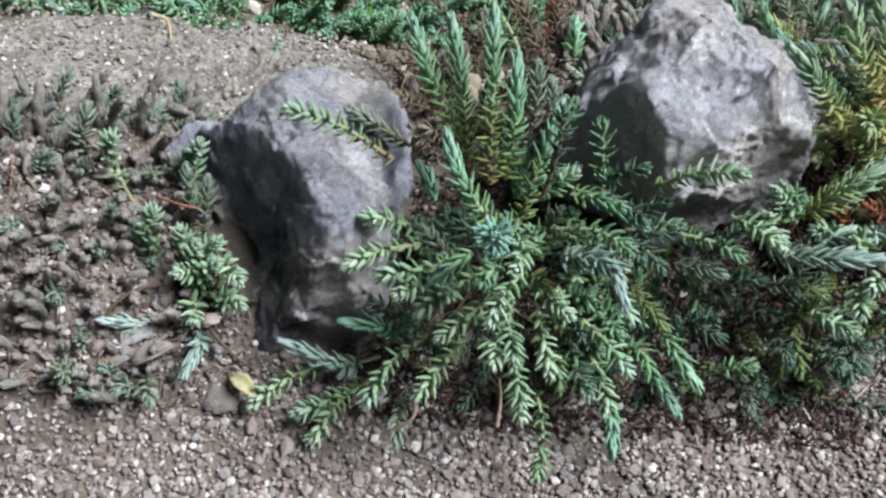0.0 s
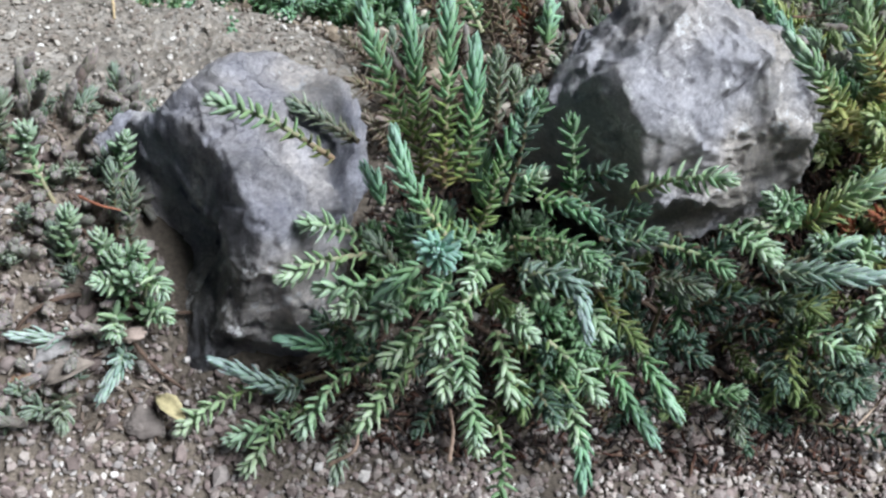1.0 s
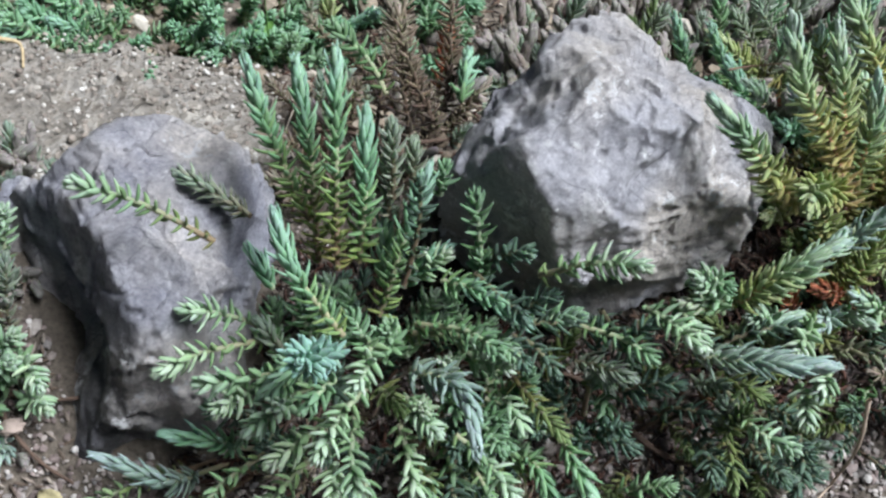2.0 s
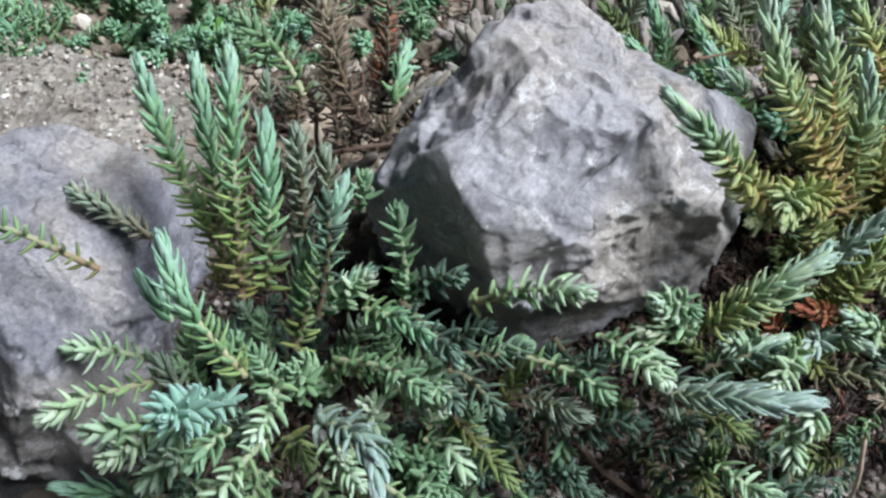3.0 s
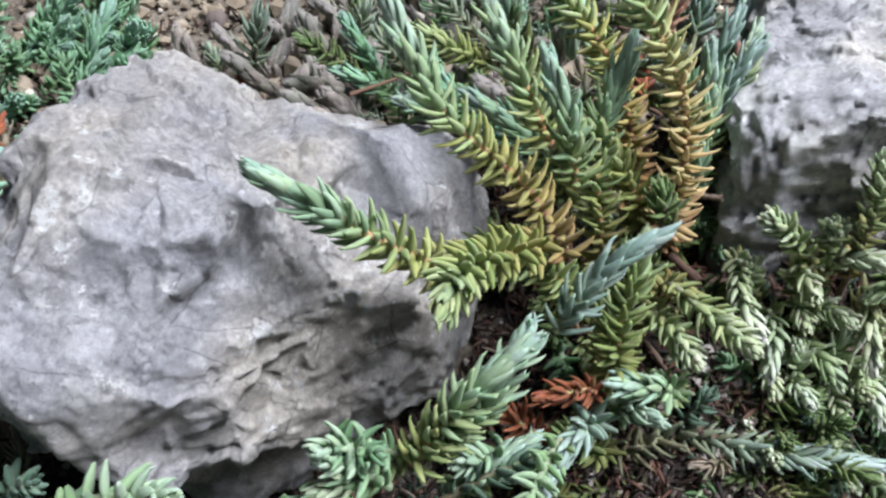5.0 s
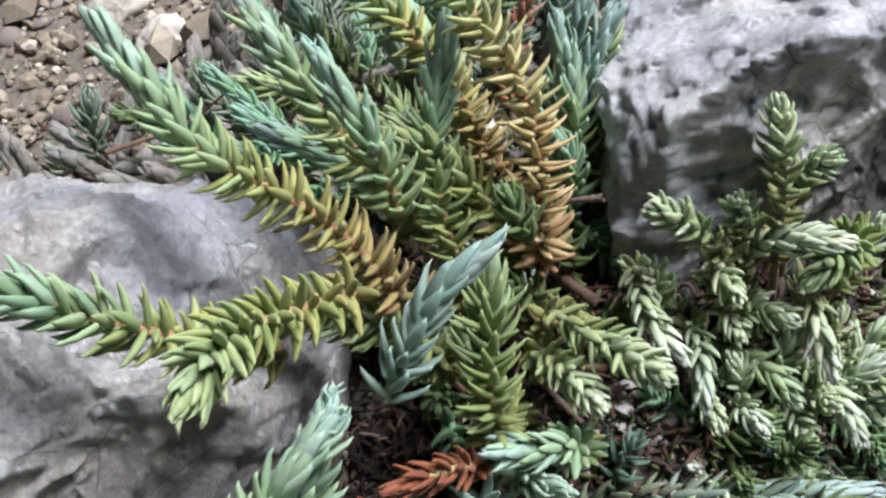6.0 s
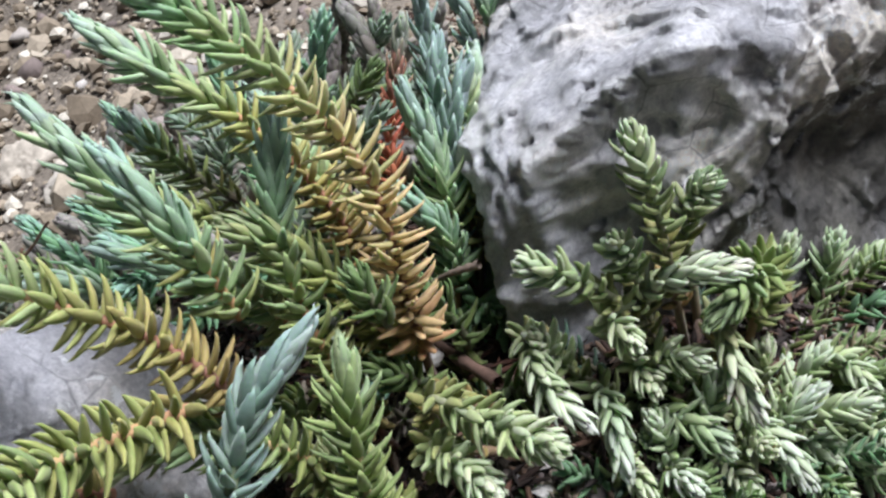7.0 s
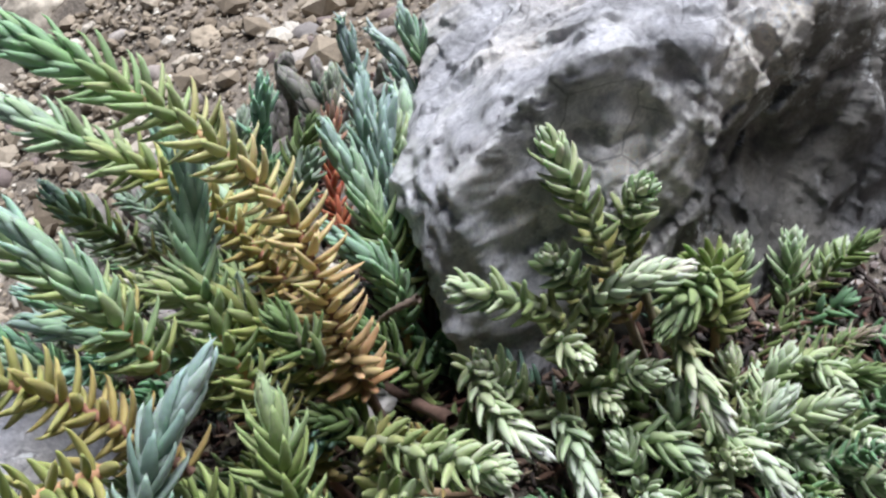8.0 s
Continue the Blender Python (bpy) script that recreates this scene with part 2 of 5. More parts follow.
# name: leaf length, leaf width, leaf gap, spread at the foot, spread under the tip, green stretch of the shoot, material   (metres, degrees)
STYLES = {
    "rosette": (0.0112, 0.0027, 0.00062, 82, 66, 0.10, leafy("rosette", (0.20, 0.36, 0.31), (0.18, 0.31, 0.27), (0.17, 0.27, 0.17), (0.17, 0.2, 0.07), DEAD)),
    "blue": (0.0108, 0.0029, 0.00082, 74, 26, 0.07, leafy("blue", (0.26, 0.41, 0.325), (0.17, 0.31, 0.175), (0.18, 0.25, 0.075), (0.16, 0.155, 0.05), DEAD)),
    "pale": (0.0092, 0.0029, 0.001, 78, 58, 0.055, leafy("pale", (0.35, 0.445, 0.345), (0.19, 0.3, 0.165), (0.125, 0.18, 0.065), (0.11, 0.08, 0.04), DEAD)),
    "frost": (0.0116, 0.003, 0.00078, 68, 22, 0.075, leafy("frost", (0.32, 0.42, 0.395), (0.21, 0.285, 0.25), (0.15, 0.18, 0.12), (0.12, 0.1, 0.06), DEAD)),
    "green": (0.009, 0.0027, 0.0011, 78, 60, 0.06, leafy("green", (0.175, 0.28, 0.175), (0.09, 0.175, 0.075), (0.08, 0.125, 0.04), (0.09, 0.07, 0.03), DEAD)),
    "dull": (0.0082, 0.0021, 0.00082, 70, 44, 0.055, leafy("dull", (0.21, 0.27, 0.215), (0.17, 0.195, 0.15), (0.15, 0.14, 0.10), (0.13, 0.095, 0.065), DEAD)),
    "olive": (0.0088, 0.0023, 0.0008, 80, 60, 0.05, leafy("olive", (0.135, 0.195, 0.08), (0.105, 0.135, 0.04), (0.115, 0.098, 0.032), (0.115, 0.063, 0.025), DEAD)),
    "golden": (0.0106, 0.0029, 0.00054, 82, 52, 0.066, leafy("golden", (0.27, 0.34, 0.19), (0.235, 0.275, 0.095), (0.27, 0.255, 0.09), (0.255, 0.2, 0.08), (0.18, 0.105, 0.045))),
    "straw": (0.0124, 0.003, 0.00056, 74, 32, 0.072, leafy("straw", (0.27, 0.42, 0.3), (0.25, 0.37, 0.19), (0.4, 0.37, 0.18), (0.52, 0.4, 0.21), (0.36, 0.2, 0.1))),
    "chalk": (0.0084, 0.0026, 0.0007, 66, 34, 0.046, leafy("chalk", (0.55, 0.59, 0.5), (0.31, 0.36, 0.22), (0.21, 0.2, 0.08), (0.22, 0.12, 0.04), DEAD)),
    "rust": (0.0085, 0.0022, 0.0009, 60, 45, 0.05, leafy("rust", (0.24, 0.075, 0.035), (0.22, 0.07, 0.03), (0.15, 0.05, 0.025), (0.11, 0.045, 0.025), DEAD)),
    "brown": (0.0086, 0.0021, 0.00075, 84, 74, 0.05, leafy("brown", (0.26, 0.235, 0.19), (0.175, 0.135, 0.10), (0.12, 0.085, 0.06), (0.07, 0.05, 0.038), DEAD)),
    "rosy": (0.0085, 0.0024, 0.00066, 62, 24, 0.03, leafy("rosy", (0.25, 0.31, 0.26), (0.21, 0.22, 0.18), (0.34, 0.12, 0.075), (0.36, 0.10, 0.06), RUST)),
    "ash": (0.0072, 0.004, 0.0005, 24, 14, 0.03, leafy("ash", (0.25, 0.236, 0.214), (0.165, 0.148, 0.13), (0.12, 0.098, 0.08), (0.085, 0.06, 0.043), DEAD)),
    "lime": (0.0082, 0.0027, 0.00085, 72, 42, 0.045, leafy("lime", (0.42, 0.48, 0.35), (0.23, 0.285, 0.13), (0.19, 0.18, 0.06), (0.18, 0.105, 0.04), DEAD)),
    "sage": (0.0112, 0.0032, 0.0006, 78, 26, 0.052, leafy("sage", (0.3, 0.415, 0.35), (0.25, 0.35, 0.22), (0.27, 0.305, 0.115), (0.27, 0.24, 0.09), (0.2, 0.125, 0.05))),
    # deep: darker older leaves, with shade inside the clumps put into their colour
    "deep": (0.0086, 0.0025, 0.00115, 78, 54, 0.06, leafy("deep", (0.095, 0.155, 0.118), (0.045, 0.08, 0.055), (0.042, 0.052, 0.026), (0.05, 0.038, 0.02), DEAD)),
    "mint": (0.0078, 0.0032, 0.001, 66, 50, 0.05, leafy("mint", (0.23, 0.385, 0.26), (0.13, 0.26, 0.14), (0.08, 0.14, 0.05), (0.1, 0.07, 0.035), DEAD)),
}


STEM_PALE = leafy("stem", (0.24, 0.35, 0.26), (0.25, 0.33, 0.22), (0.25, 0.26, 0.17), (0.20, 0.14, 0.09), (0.08, 0.05, 0.035))
STEM_PINK = leafy("ruddy_stem", (0.28, 0.36, 0.22), (0.36, 0.36, 0.18), (0.42, 0.26, 0.14), (0.32, 0.15, 0.10), (0.13, 0.07, 0.055))
STEM_DARK = leafy("old_stem", (0.16, 0.19, 0.12), (0.13, 0.13, 0.08), (0.10, 0.075, 0.05), (0.07, 0.045, 0.03), DEAD)
RUDDY = ("straw", "golden", "sage", "rosy", "rust")
OLD = ("deep", "olive", "brown", "ash", "dull")


# sprawling shoots end in an open tuft over a sparser stem
TUFTED = {"rosette": 0.9, "pale": 0.9, "green": 0.9, "deep": 0.8, "dull": 0.5, "olive": 0.5, "lime": 0.6, "chalk": 0.3, "blue": 0.1, "mint": 0.8}


# ---- mesh helpers ----
def mesh_of(name, verts, faces, mat, smooth=True, tint=None):
    me = bpy.data.meshes.new(name)
    me.from_pydata(np.asarray(verts).tolist(), [], faces if isinstance(faces, list) else faces.tolist())
    me.materials.append(mat)
    me.polygons.foreach_set("use_smooth", [smooth] * len(me.polygons))
    if tint is not None:
        a = me.attributes.new("tint", 'FLOAT_COLOR', 'POINT')
        a.data.foreach_set("color", np.asarray(tint, dtype=np.float32).ravel())
    me.update()
    return me


def part(name, data, parent, place=(0, 0, 0), label="", kind=""):
    ob = new(name, data)
    ob.parent = parent
    ob.location = place
    return tagged(ob, label=label, kind=kind)


def step(a, b, v):
    k = np.clip((v - a) / (b - a), 0, 1)
    return k * k * (3 - 2 * k)


def ground_z(x, y):
    """The lie of the land: a gravel path, the bank of the bed behind it, and the lower soil beyond."""
    x, y = np.asarray(x, float), np.asarray(y, float)
    foot = 0.235 + 0.20 * np.clip(x, -0.3, 0.5)
    wide = 0.14 - 0.05 * np.clip(x * 2.5, 0, 1)
    rise = step(foot, foot + wide, y)
    tall = 0.062 * np.exp(-((x + 0.17) / 0.15) ** 2) + 0.05 * np.exp(-((x - 0.10) / 0.13) ** 2) + 0.075 * np.exp(-((x - 0.38) / 0.15) ** 2)
    fall = 1 - step(0.41 + 0.05 * np.clip(x * 3, 0, 1), 0.55 + 0.14 * np.clip(x * 3, 0, 1), y) * (0.9 - 0.5 * np.clip(x * 2.5, 0, 1))
    drop = 0.028 * step(0.585, 0.625, y) * (1 - step(0.02, 0.14, x)) * (1 - step(0.7, 0.9, y))
    return rise * tall * fall - drop - 0.045 * step(0.55, 0.95, y) + 0.0022 * np.sin(31 * x + 17 * y) * np.sin(23 * y - 9 * x)


# ---- ground ----
def ground():
    inner = np.arange(-0.42, 0.72, 0.005)
    far = np.array([0.02, 0.05, 0.12, 0.3, 0.8, 2.0, 5.0, 12.0, 40.0])
    xs = np.concatenate([inner[0] - far[::-1], inner, inner[-1] + far])
    inner = np.arange(0.02, 1.15, 0.005)
    ys = np.concatenate([inner[0] - far[::-1], inner, inner[-1] + far])
    X, Y = np.meshgrid(xs, ys)
    Z = ground_z(X, Y)
    flat = [0.0016 * noise.fractal((x * 28, y * 28, 3.0), 0.9, 2.1, 4) + 0.0008 * noise.noise((x * 190, y * 190, 7.0)) for x, y in zip(X.ravel(), Y.ravel())]
    V = np.stack([X.ravel(), Y.ravel(), Z.ravel() + np.array(flat)], 1)
    w, h = len(xs), len(ys)
    i = (np.arange(h - 1)[:, None] * w + np.arange(w - 1)).ravel()
    ob = new("ground", mesh_of("ground", V, np.stack([i, i + 1, i + w + 1, i + w], 1), EARTH))
    return tagged(ob, "dry brown garden soil sloping down to a gravel path", "ground", kind="structure")


GROUND = ground()
ROCKS = []


def inside_rock(p, grow=0.0):
    for centre, cuts in ROCKS:
        q = np.asarray(p, float) - centre
        if all(q @ np.array(c[:3]) < c[3] + grow for c in cuts):
            return True
    return False


def rock(name, centre, cuts, mat, label, seed, sharp=110.0, rough=1.0, strata=0.0, detail=6, chips_=130, bite=0.0036, swells=(), grain=0.62):
    """A broken stone: a ball cut by flat faces (normal and distance from its middle), then chipped, ledged and pitted."""
    bm = bmesh.new()
    bmesh.ops.create_icosphere(bm, subdivisions=detail, radius=1.0)
    D = np.array([v.co[:] for v in bm.verts])
    D /= np.linalg.norm(D, axis=1)[:, None]
    N, dist = np.array([c[:3] for c in cuts]), np.array([c[3] for c in cuts])
    N /= np.linalg.norm(N, axis=1)[:, None]
    R = (np.maximum(D @ N.T, 1e-4) / dist) ** sharp
    R = R.sum(1) ** (-1.0 / sharp)
    for x, y, z, wide, high in swells:      # hollows and humps: direction, width in radians, height
        k = np.clip(D @ (np.array([x, y, z]) / math.sqrt(x * x + y * y + z * z)), -1, 1)
        R = R + high * np.exp(-(np.arccos(k) / wide) ** 2)
    off = Vector((seed * 3.7, seed * 1.3, seed * 2.1))
    wave = np.array([noise.noise(Vector(d * r) * 19 + off) for d, r in zip(D, R)])
    R = R + wave * 0.0010 * rough
    rng = np.random.default_rng(int(seed * 10))
    edge = np.array([noise.fractal(Vector(d * r) * 60 + off, 0.9, 2.0, 3) for d, r in zip(D, R)])
    for n in range(chips_):
        k = int(rng.integers(len(D)))
        p = D[k] * R[k]
        face = N[np.argmax(D[k] @ N.T / dist)]
        turn = face + rng.normal(0, 0.26, 3)
        turn /= np.linalg.norm(turn)
        size = rng.uniform(0.006, 0.034)
        P = D * R[:, None]
        near = np.linalg.norm(P - p, axis=1) + edge * 0.0028
        cut = (p @ turn - rng.uniform(0.0, 0.0030)) / np.maximum(D @ turn, 0.2)
        deep = np.clip(R - cut, 0, bite * rng.uniform(0.25, 1.0))
        R = R - deep * np.clip((size - near) / 0.0010, 0, 1) * rough
    P = D * R[:, None]
    for v, p, d in zip(bm.verts, P, D):
        q = Vector(p)
        bend = q + 0.003 * noise.noise_vector(q * 60 + off)
        chip = 0.0
        for scale, tilt, jump in ((26, 0.26, 0.0010), (64, 0.48, 0.0008), (160, 0.50, 0.0004)):
            w = bend * scale + off
            _, middles = noise.voronoi(w)
            own = noise.noise_vector(middles[0] * 9.1)
            chip += (w - middles[0]).dot(own) * tilt / scale + own.x * jump
        fine = noise.fractal(q * 190 + off, 0.75, 2.0, 4) * 0.0006
        ridge = -abs(noise.noise(bend * 75 + off)) * 0.0010
        layer = 0.0
        if strata:
            s = (q.z * 0.9 - q.x * 0.42 + 0.014 * noise.noise(q * 16 + off)) * 44
            layer = strata * (min((s % 1.0) * 1.25, 1.0) - 0.6) + strata * 0.8 * noise.noise(Vector((s * 0.35, q.x * 9, 1.5)) + off)
        v.co = q + Vector(d) * ((chip + fine + ridge - 0.0008) * grain + layer * min(max(1.25 - 1.7 * d[2], 0.06), 1.0))
    me = bpy.data.meshes.new(name)
    bm.to_mesh(me)
    bm.free()
    me.materials.append(mat)
    me.polygons.foreach_set("use_smooth", [True] * len(me.polygons))
    ob = new(name, me)
    ob.location = centre
    ROCKS.append((np.array(centre), cuts))
    return tagged(ob, label, "rock")


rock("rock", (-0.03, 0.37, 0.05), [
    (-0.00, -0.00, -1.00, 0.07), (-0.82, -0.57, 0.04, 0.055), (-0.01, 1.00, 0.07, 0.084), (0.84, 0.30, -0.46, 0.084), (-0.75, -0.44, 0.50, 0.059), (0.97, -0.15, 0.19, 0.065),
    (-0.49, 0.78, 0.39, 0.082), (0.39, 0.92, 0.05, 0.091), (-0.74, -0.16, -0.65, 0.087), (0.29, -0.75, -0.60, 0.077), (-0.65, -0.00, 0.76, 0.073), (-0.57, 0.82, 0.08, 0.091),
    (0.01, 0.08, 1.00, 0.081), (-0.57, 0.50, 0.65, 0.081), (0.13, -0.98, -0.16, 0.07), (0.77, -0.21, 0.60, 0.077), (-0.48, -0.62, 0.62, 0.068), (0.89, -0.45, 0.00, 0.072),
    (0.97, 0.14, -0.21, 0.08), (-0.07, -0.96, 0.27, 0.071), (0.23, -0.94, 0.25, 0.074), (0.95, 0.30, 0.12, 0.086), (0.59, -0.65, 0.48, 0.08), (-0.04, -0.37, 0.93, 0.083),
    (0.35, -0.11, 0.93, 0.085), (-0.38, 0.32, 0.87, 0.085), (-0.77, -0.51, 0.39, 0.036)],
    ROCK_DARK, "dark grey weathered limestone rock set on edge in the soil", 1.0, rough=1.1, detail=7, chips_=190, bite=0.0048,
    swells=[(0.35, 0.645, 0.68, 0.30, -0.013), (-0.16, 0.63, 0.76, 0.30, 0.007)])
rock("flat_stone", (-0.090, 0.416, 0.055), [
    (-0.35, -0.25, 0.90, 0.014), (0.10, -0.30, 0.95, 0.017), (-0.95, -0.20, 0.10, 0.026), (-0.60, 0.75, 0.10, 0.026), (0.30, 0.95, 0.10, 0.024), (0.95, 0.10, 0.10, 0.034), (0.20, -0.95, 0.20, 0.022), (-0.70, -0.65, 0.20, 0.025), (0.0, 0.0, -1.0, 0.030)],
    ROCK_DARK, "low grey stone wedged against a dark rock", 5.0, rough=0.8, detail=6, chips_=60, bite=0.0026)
rock("rock", (0.21, 0.425, 0.12), [
    (-0.04, -0.05, -1.00, 0.073), (-0.23, 0.95, 0.21, 0.073), (-0.57, -0.76, -0.30, 0.071), (0.32, -0.92, -0.24, 0.057), (-0.94, 0.33, -0.09, 0.080), (-0.83, 0.46, -0.31, 0.086),
    (0.77, -0.10, 0.63, 0.065), (0.46, 0.49, 0.74, 0.065), (0.29, 0.84, 0.46, 0.073), (0.23, 0.38, 0.90, 0.070), (0.91, -0.33, 0.27, 0.067), (0.64, 0.76, 0.13, 0.092),
    (0.21, -0.29, -0.93, 0.076), (-0.03, 0.97, -0.26, 0.101), (-0.80, 0.19, 0.57, 0.084), (0.47, -0.88, 0.10, 0.057), (0.91, -0.39, -0.12, 0.076), (0.90, 0.32, -0.31, 0.106),
    (-0.50, 0.15, 0.85, 0.089), (-0.92, 0.26, 0.28, 0.082), (-0.72, 0.64, 0.28, 0.079), (0.61, -0.55, 0.57, 0.066), (0.24, -0.76, 0.61, 0.076), (-0.00, -0.56, 0.83, 0.087),
    (0.25, -0.94, 0.22, 0.065), (-0.69, -0.72, -0.04, 0.080), (0.32, 0.06, 0.94, 0.076), (-0.76, -0.59, 0.27, 0.094), (-0.27, 0.67, 0.69, 0.082), (-0.75, 0.44, 0.49, 0.084),
    (-0.25, 0.29, 0.92, 0.086), (0.60, -0.72, 0.36, 0.063)],
    ROCK_GREY, "large light grey limestone rock with chalky white flecks", 2.0, rough=1.1, detail=7, chips_=260, bite=0.0050, grain=0.45,
    swells=[(0.262, 0.456, 0.85, 0.24, -0.005), (0.474, 0.761, 0.442, 0.24, -0.005), (-0.164, 0.672, 0.722, 0.25, 0.003)])
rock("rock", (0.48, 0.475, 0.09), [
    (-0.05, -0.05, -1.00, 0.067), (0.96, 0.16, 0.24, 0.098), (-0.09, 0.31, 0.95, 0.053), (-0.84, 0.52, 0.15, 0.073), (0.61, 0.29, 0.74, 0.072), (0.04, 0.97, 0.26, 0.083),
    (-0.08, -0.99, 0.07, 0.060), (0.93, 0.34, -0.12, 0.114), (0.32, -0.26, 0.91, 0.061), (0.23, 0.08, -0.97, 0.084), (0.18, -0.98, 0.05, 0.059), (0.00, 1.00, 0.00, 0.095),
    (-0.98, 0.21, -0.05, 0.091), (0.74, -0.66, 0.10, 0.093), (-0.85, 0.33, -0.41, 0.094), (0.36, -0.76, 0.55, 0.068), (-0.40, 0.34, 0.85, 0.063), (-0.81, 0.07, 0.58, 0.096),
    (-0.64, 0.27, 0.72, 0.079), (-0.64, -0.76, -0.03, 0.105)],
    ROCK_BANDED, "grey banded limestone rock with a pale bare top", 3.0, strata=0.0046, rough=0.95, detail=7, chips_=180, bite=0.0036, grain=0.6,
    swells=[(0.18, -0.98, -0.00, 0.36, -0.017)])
rock("flat_stone", (-0.10, 0.52, 0.0), [
    (0.0, 0.24, 0.97, 0.031), (0.12, 0.30, 0.94, 0.036), (0.0, 0.98, 0.15, 0.082), (0.45, 0.85, 0.1, 0.100), (-0.3, 0.93, 0.1, 0.095), (0.95, 0.25, 0.1, 0.135), (0.8, -0.6, 0.0, 0.125), (0.0, -1.0, 0.1, 0.085),
    (-1.0, 0.1, 0.05, 0.17), (-0.75, 0.65, 0.1, 0.155), (-0.7, -0.7, 0.1, 0.15), (0.0, 0.0, -1.0, 0.06)],
    SLAB, "crumbly tan flat stone covered with grit, sunk in soil", 4.0, rough=1.5, sharp=30.0)


# ---- stonecrop shoots ----
def smooth_path(points, n=28):
    """A smooth line through the points, with its length along the way."""
    P = np.array(points, float)
    if len(P) == 2:
        mid = (P[0] + P[1]) / 2 + np.array([0, 0, 0.10 * np.linalg.norm(P[1] - P[0])])
        P = np.array([P[0], mid, P[1]])
    E = np.vstack([2 * P[0] - P[1], P, 2 * P[-1] - P[-2]])
    out = []
    for i in range(len(P) - 1):
        a, b, c, d = E[i:i + 4]
        for k in np.linspace(0, 1, n, endpoint=i == len(P) - 2):
            out.append(0.5 * (2 * b + (c - a) * k + (2 * a - 5 * b + 4 * c - d) * k * k + (3 * b - a - 3 * c + d) * k ** 3))
    C = np.array(out)
    S = np.concatenate([[0], np.cumsum(np.linalg.norm(np.diff(C, axis=0), axis=1))])
    return C, S


RINGS, SIDES = np.array([0.0, 0.22, 0.55, 0.84]), 6
WIDE = np.array([0.72, 1.04, 0.88, 0.45])
LEAF_FACES = []
for ring in range(len(RINGS) - 1):
    for side in range(SIDES):
        a, b = ring * SIDES + side, ring * SIDES + (side + 1) % SIDES
        LEAF_FACES.append((a, b, b + SIDES, a + SIDES))
for side in range(SIDES):
    a = (len(RINGS) - 1) * SIDES
    LEAF_FACES.append((a + side, a + (side + 1) % SIDES, len(RINGS) * SIDES))


def shoot_mesh(points, style, rng, bare=0.0, size=1.0, single=False):
    """One leafy shoot along the points, foot first. bare: leafless length at the foot."""
    length, width, gap, spread, tight, green, mat = STYLES[style]
    C, S = smooth_path(points)
    total = S[-1]
    tuft = TUFTED.get(style, 0.0)
    s, where = [], total - 0.0006
    while where > bare:
        s.append(where)
        q = total - where
        where -= gap * size * np.interp(q, [0, 0.006, 0.02, 0.05], [0.5, 0.8 - 0.1 * tuft, 1.05 + 0.45 * tuft, 1.15 + 0.95 * tuft]) * rng.uniform(0.8, 1.2)
    s = np.array(s)
    q = total - s
    n = len(s)
    T = np.gradient(C, axis=0)
    T /= np.linalg.norm(T, axis=1)[:, None]
    at = np.stack([np.interp(s, S, C[:, k]) for k in range(3)], 1)
    t = np.stack([np.interp(s, S, T[:, k]) for k in range(3)], 1)
    t /= np.linalg.norm(t, axis=1)[:, None]
    ref = np.array([0.31, 0.87, 0.38])
    u = np.cross(t, ref)
    u /= np.linalg.norm(u, axis=1)[:, None]
    v = np.cross(t, u)
    phi = np.arange(n) * 2.39996 + rng.uniform(0, 6) + rng.normal(0, 0.16, n)
    R = u * np.cos(phi)[:, None] + v * np.sin(phi)[:, None]
    theta = np.radians(np.interp(q, [0, 0.004, 0.013, 0.028, 0.050, 0.09], [6 + 14 * tuft, 13 + 42 * tuft, tight + (74 - tight) * tuft * 0.95, 0.5 * (tight + spread) + 8 * tuft, spread, spread + 6]) + rng.normal(0, 7, n))
    ln = size * length * np.interp(q, [0, 0.003, 0.010, 0.030, 0.07], [0.55 - 0.2 * tuft, 0.9 - 0.25 * tuft, 1.12, 0.98 - 0.15 * tuft, 0.86 - 0.25 * tuft]) * rng.uniform(0.8, 1.12, n)
    wd = size * width * np.interp(q, [0, 0.004, 0.012, 0.04], [0.8, 1.0 + 0.05 * tuft, 1.1 + 0.15 * tuft, 0.98]) * rng.uniform(0.88, 1.12, n)
    D = np.cos(theta)[:, None] * t + np.sin(theta)[:, None] * R
    up = np.cos(theta)[:, None] * R - np.sin(theta)[:, None] * t
    B = np.cross(D, up)
    curl = rng.normal(0.24, 0.10, n)
    verts = np.zeros((n, len(RINGS) * SIDES + 1, 3))
    grow = np.zeros((n, len(RINGS) * SIDES + 1))
    ang = np.arange(SIDES) / SIDES * 2 * math.pi + 0.31
    for k, (r, w) in enumerate(zip(RINGS, WIDE)):
        mid = at + R * 0.0006 + D * (ln * r)[:, None] - up * (curl * ln * r * r)[:, None]
        for j, g in enumerate(ang):
            verts[:, k * SIDES + j] = mid + B * (0.5 * wd * w * math.cos(g))[:, None] + up * (0.29 * wd * w * math.sin(g))[:, None]
            grow[:, k * SIDES + j] = r
    verts[:, -1] = at + D * ln[:, None] - up * (curl * ln)[:, None]
    grow[:, -1] = 1.0
    age = np.clip((q / green + rng.normal(0, 0.10, n)) * 0.5, 0, 1)
    tint = np.zeros((n, grow.shape[1], 4))
    tint[..., 0] = age[:, None]
    tint[..., 1] = grow
    tint[..., 2] = rng.uniform(0, 1, n)[:, None]
    tint[..., 3] = 1
    faces = [tuple(i + base for i in f) for base in range(0, n * grow.shape[1], grow.shape[1]) for f in LEAF_FACES]
    # the stem
    step_ = max(1, len(C) // 14)
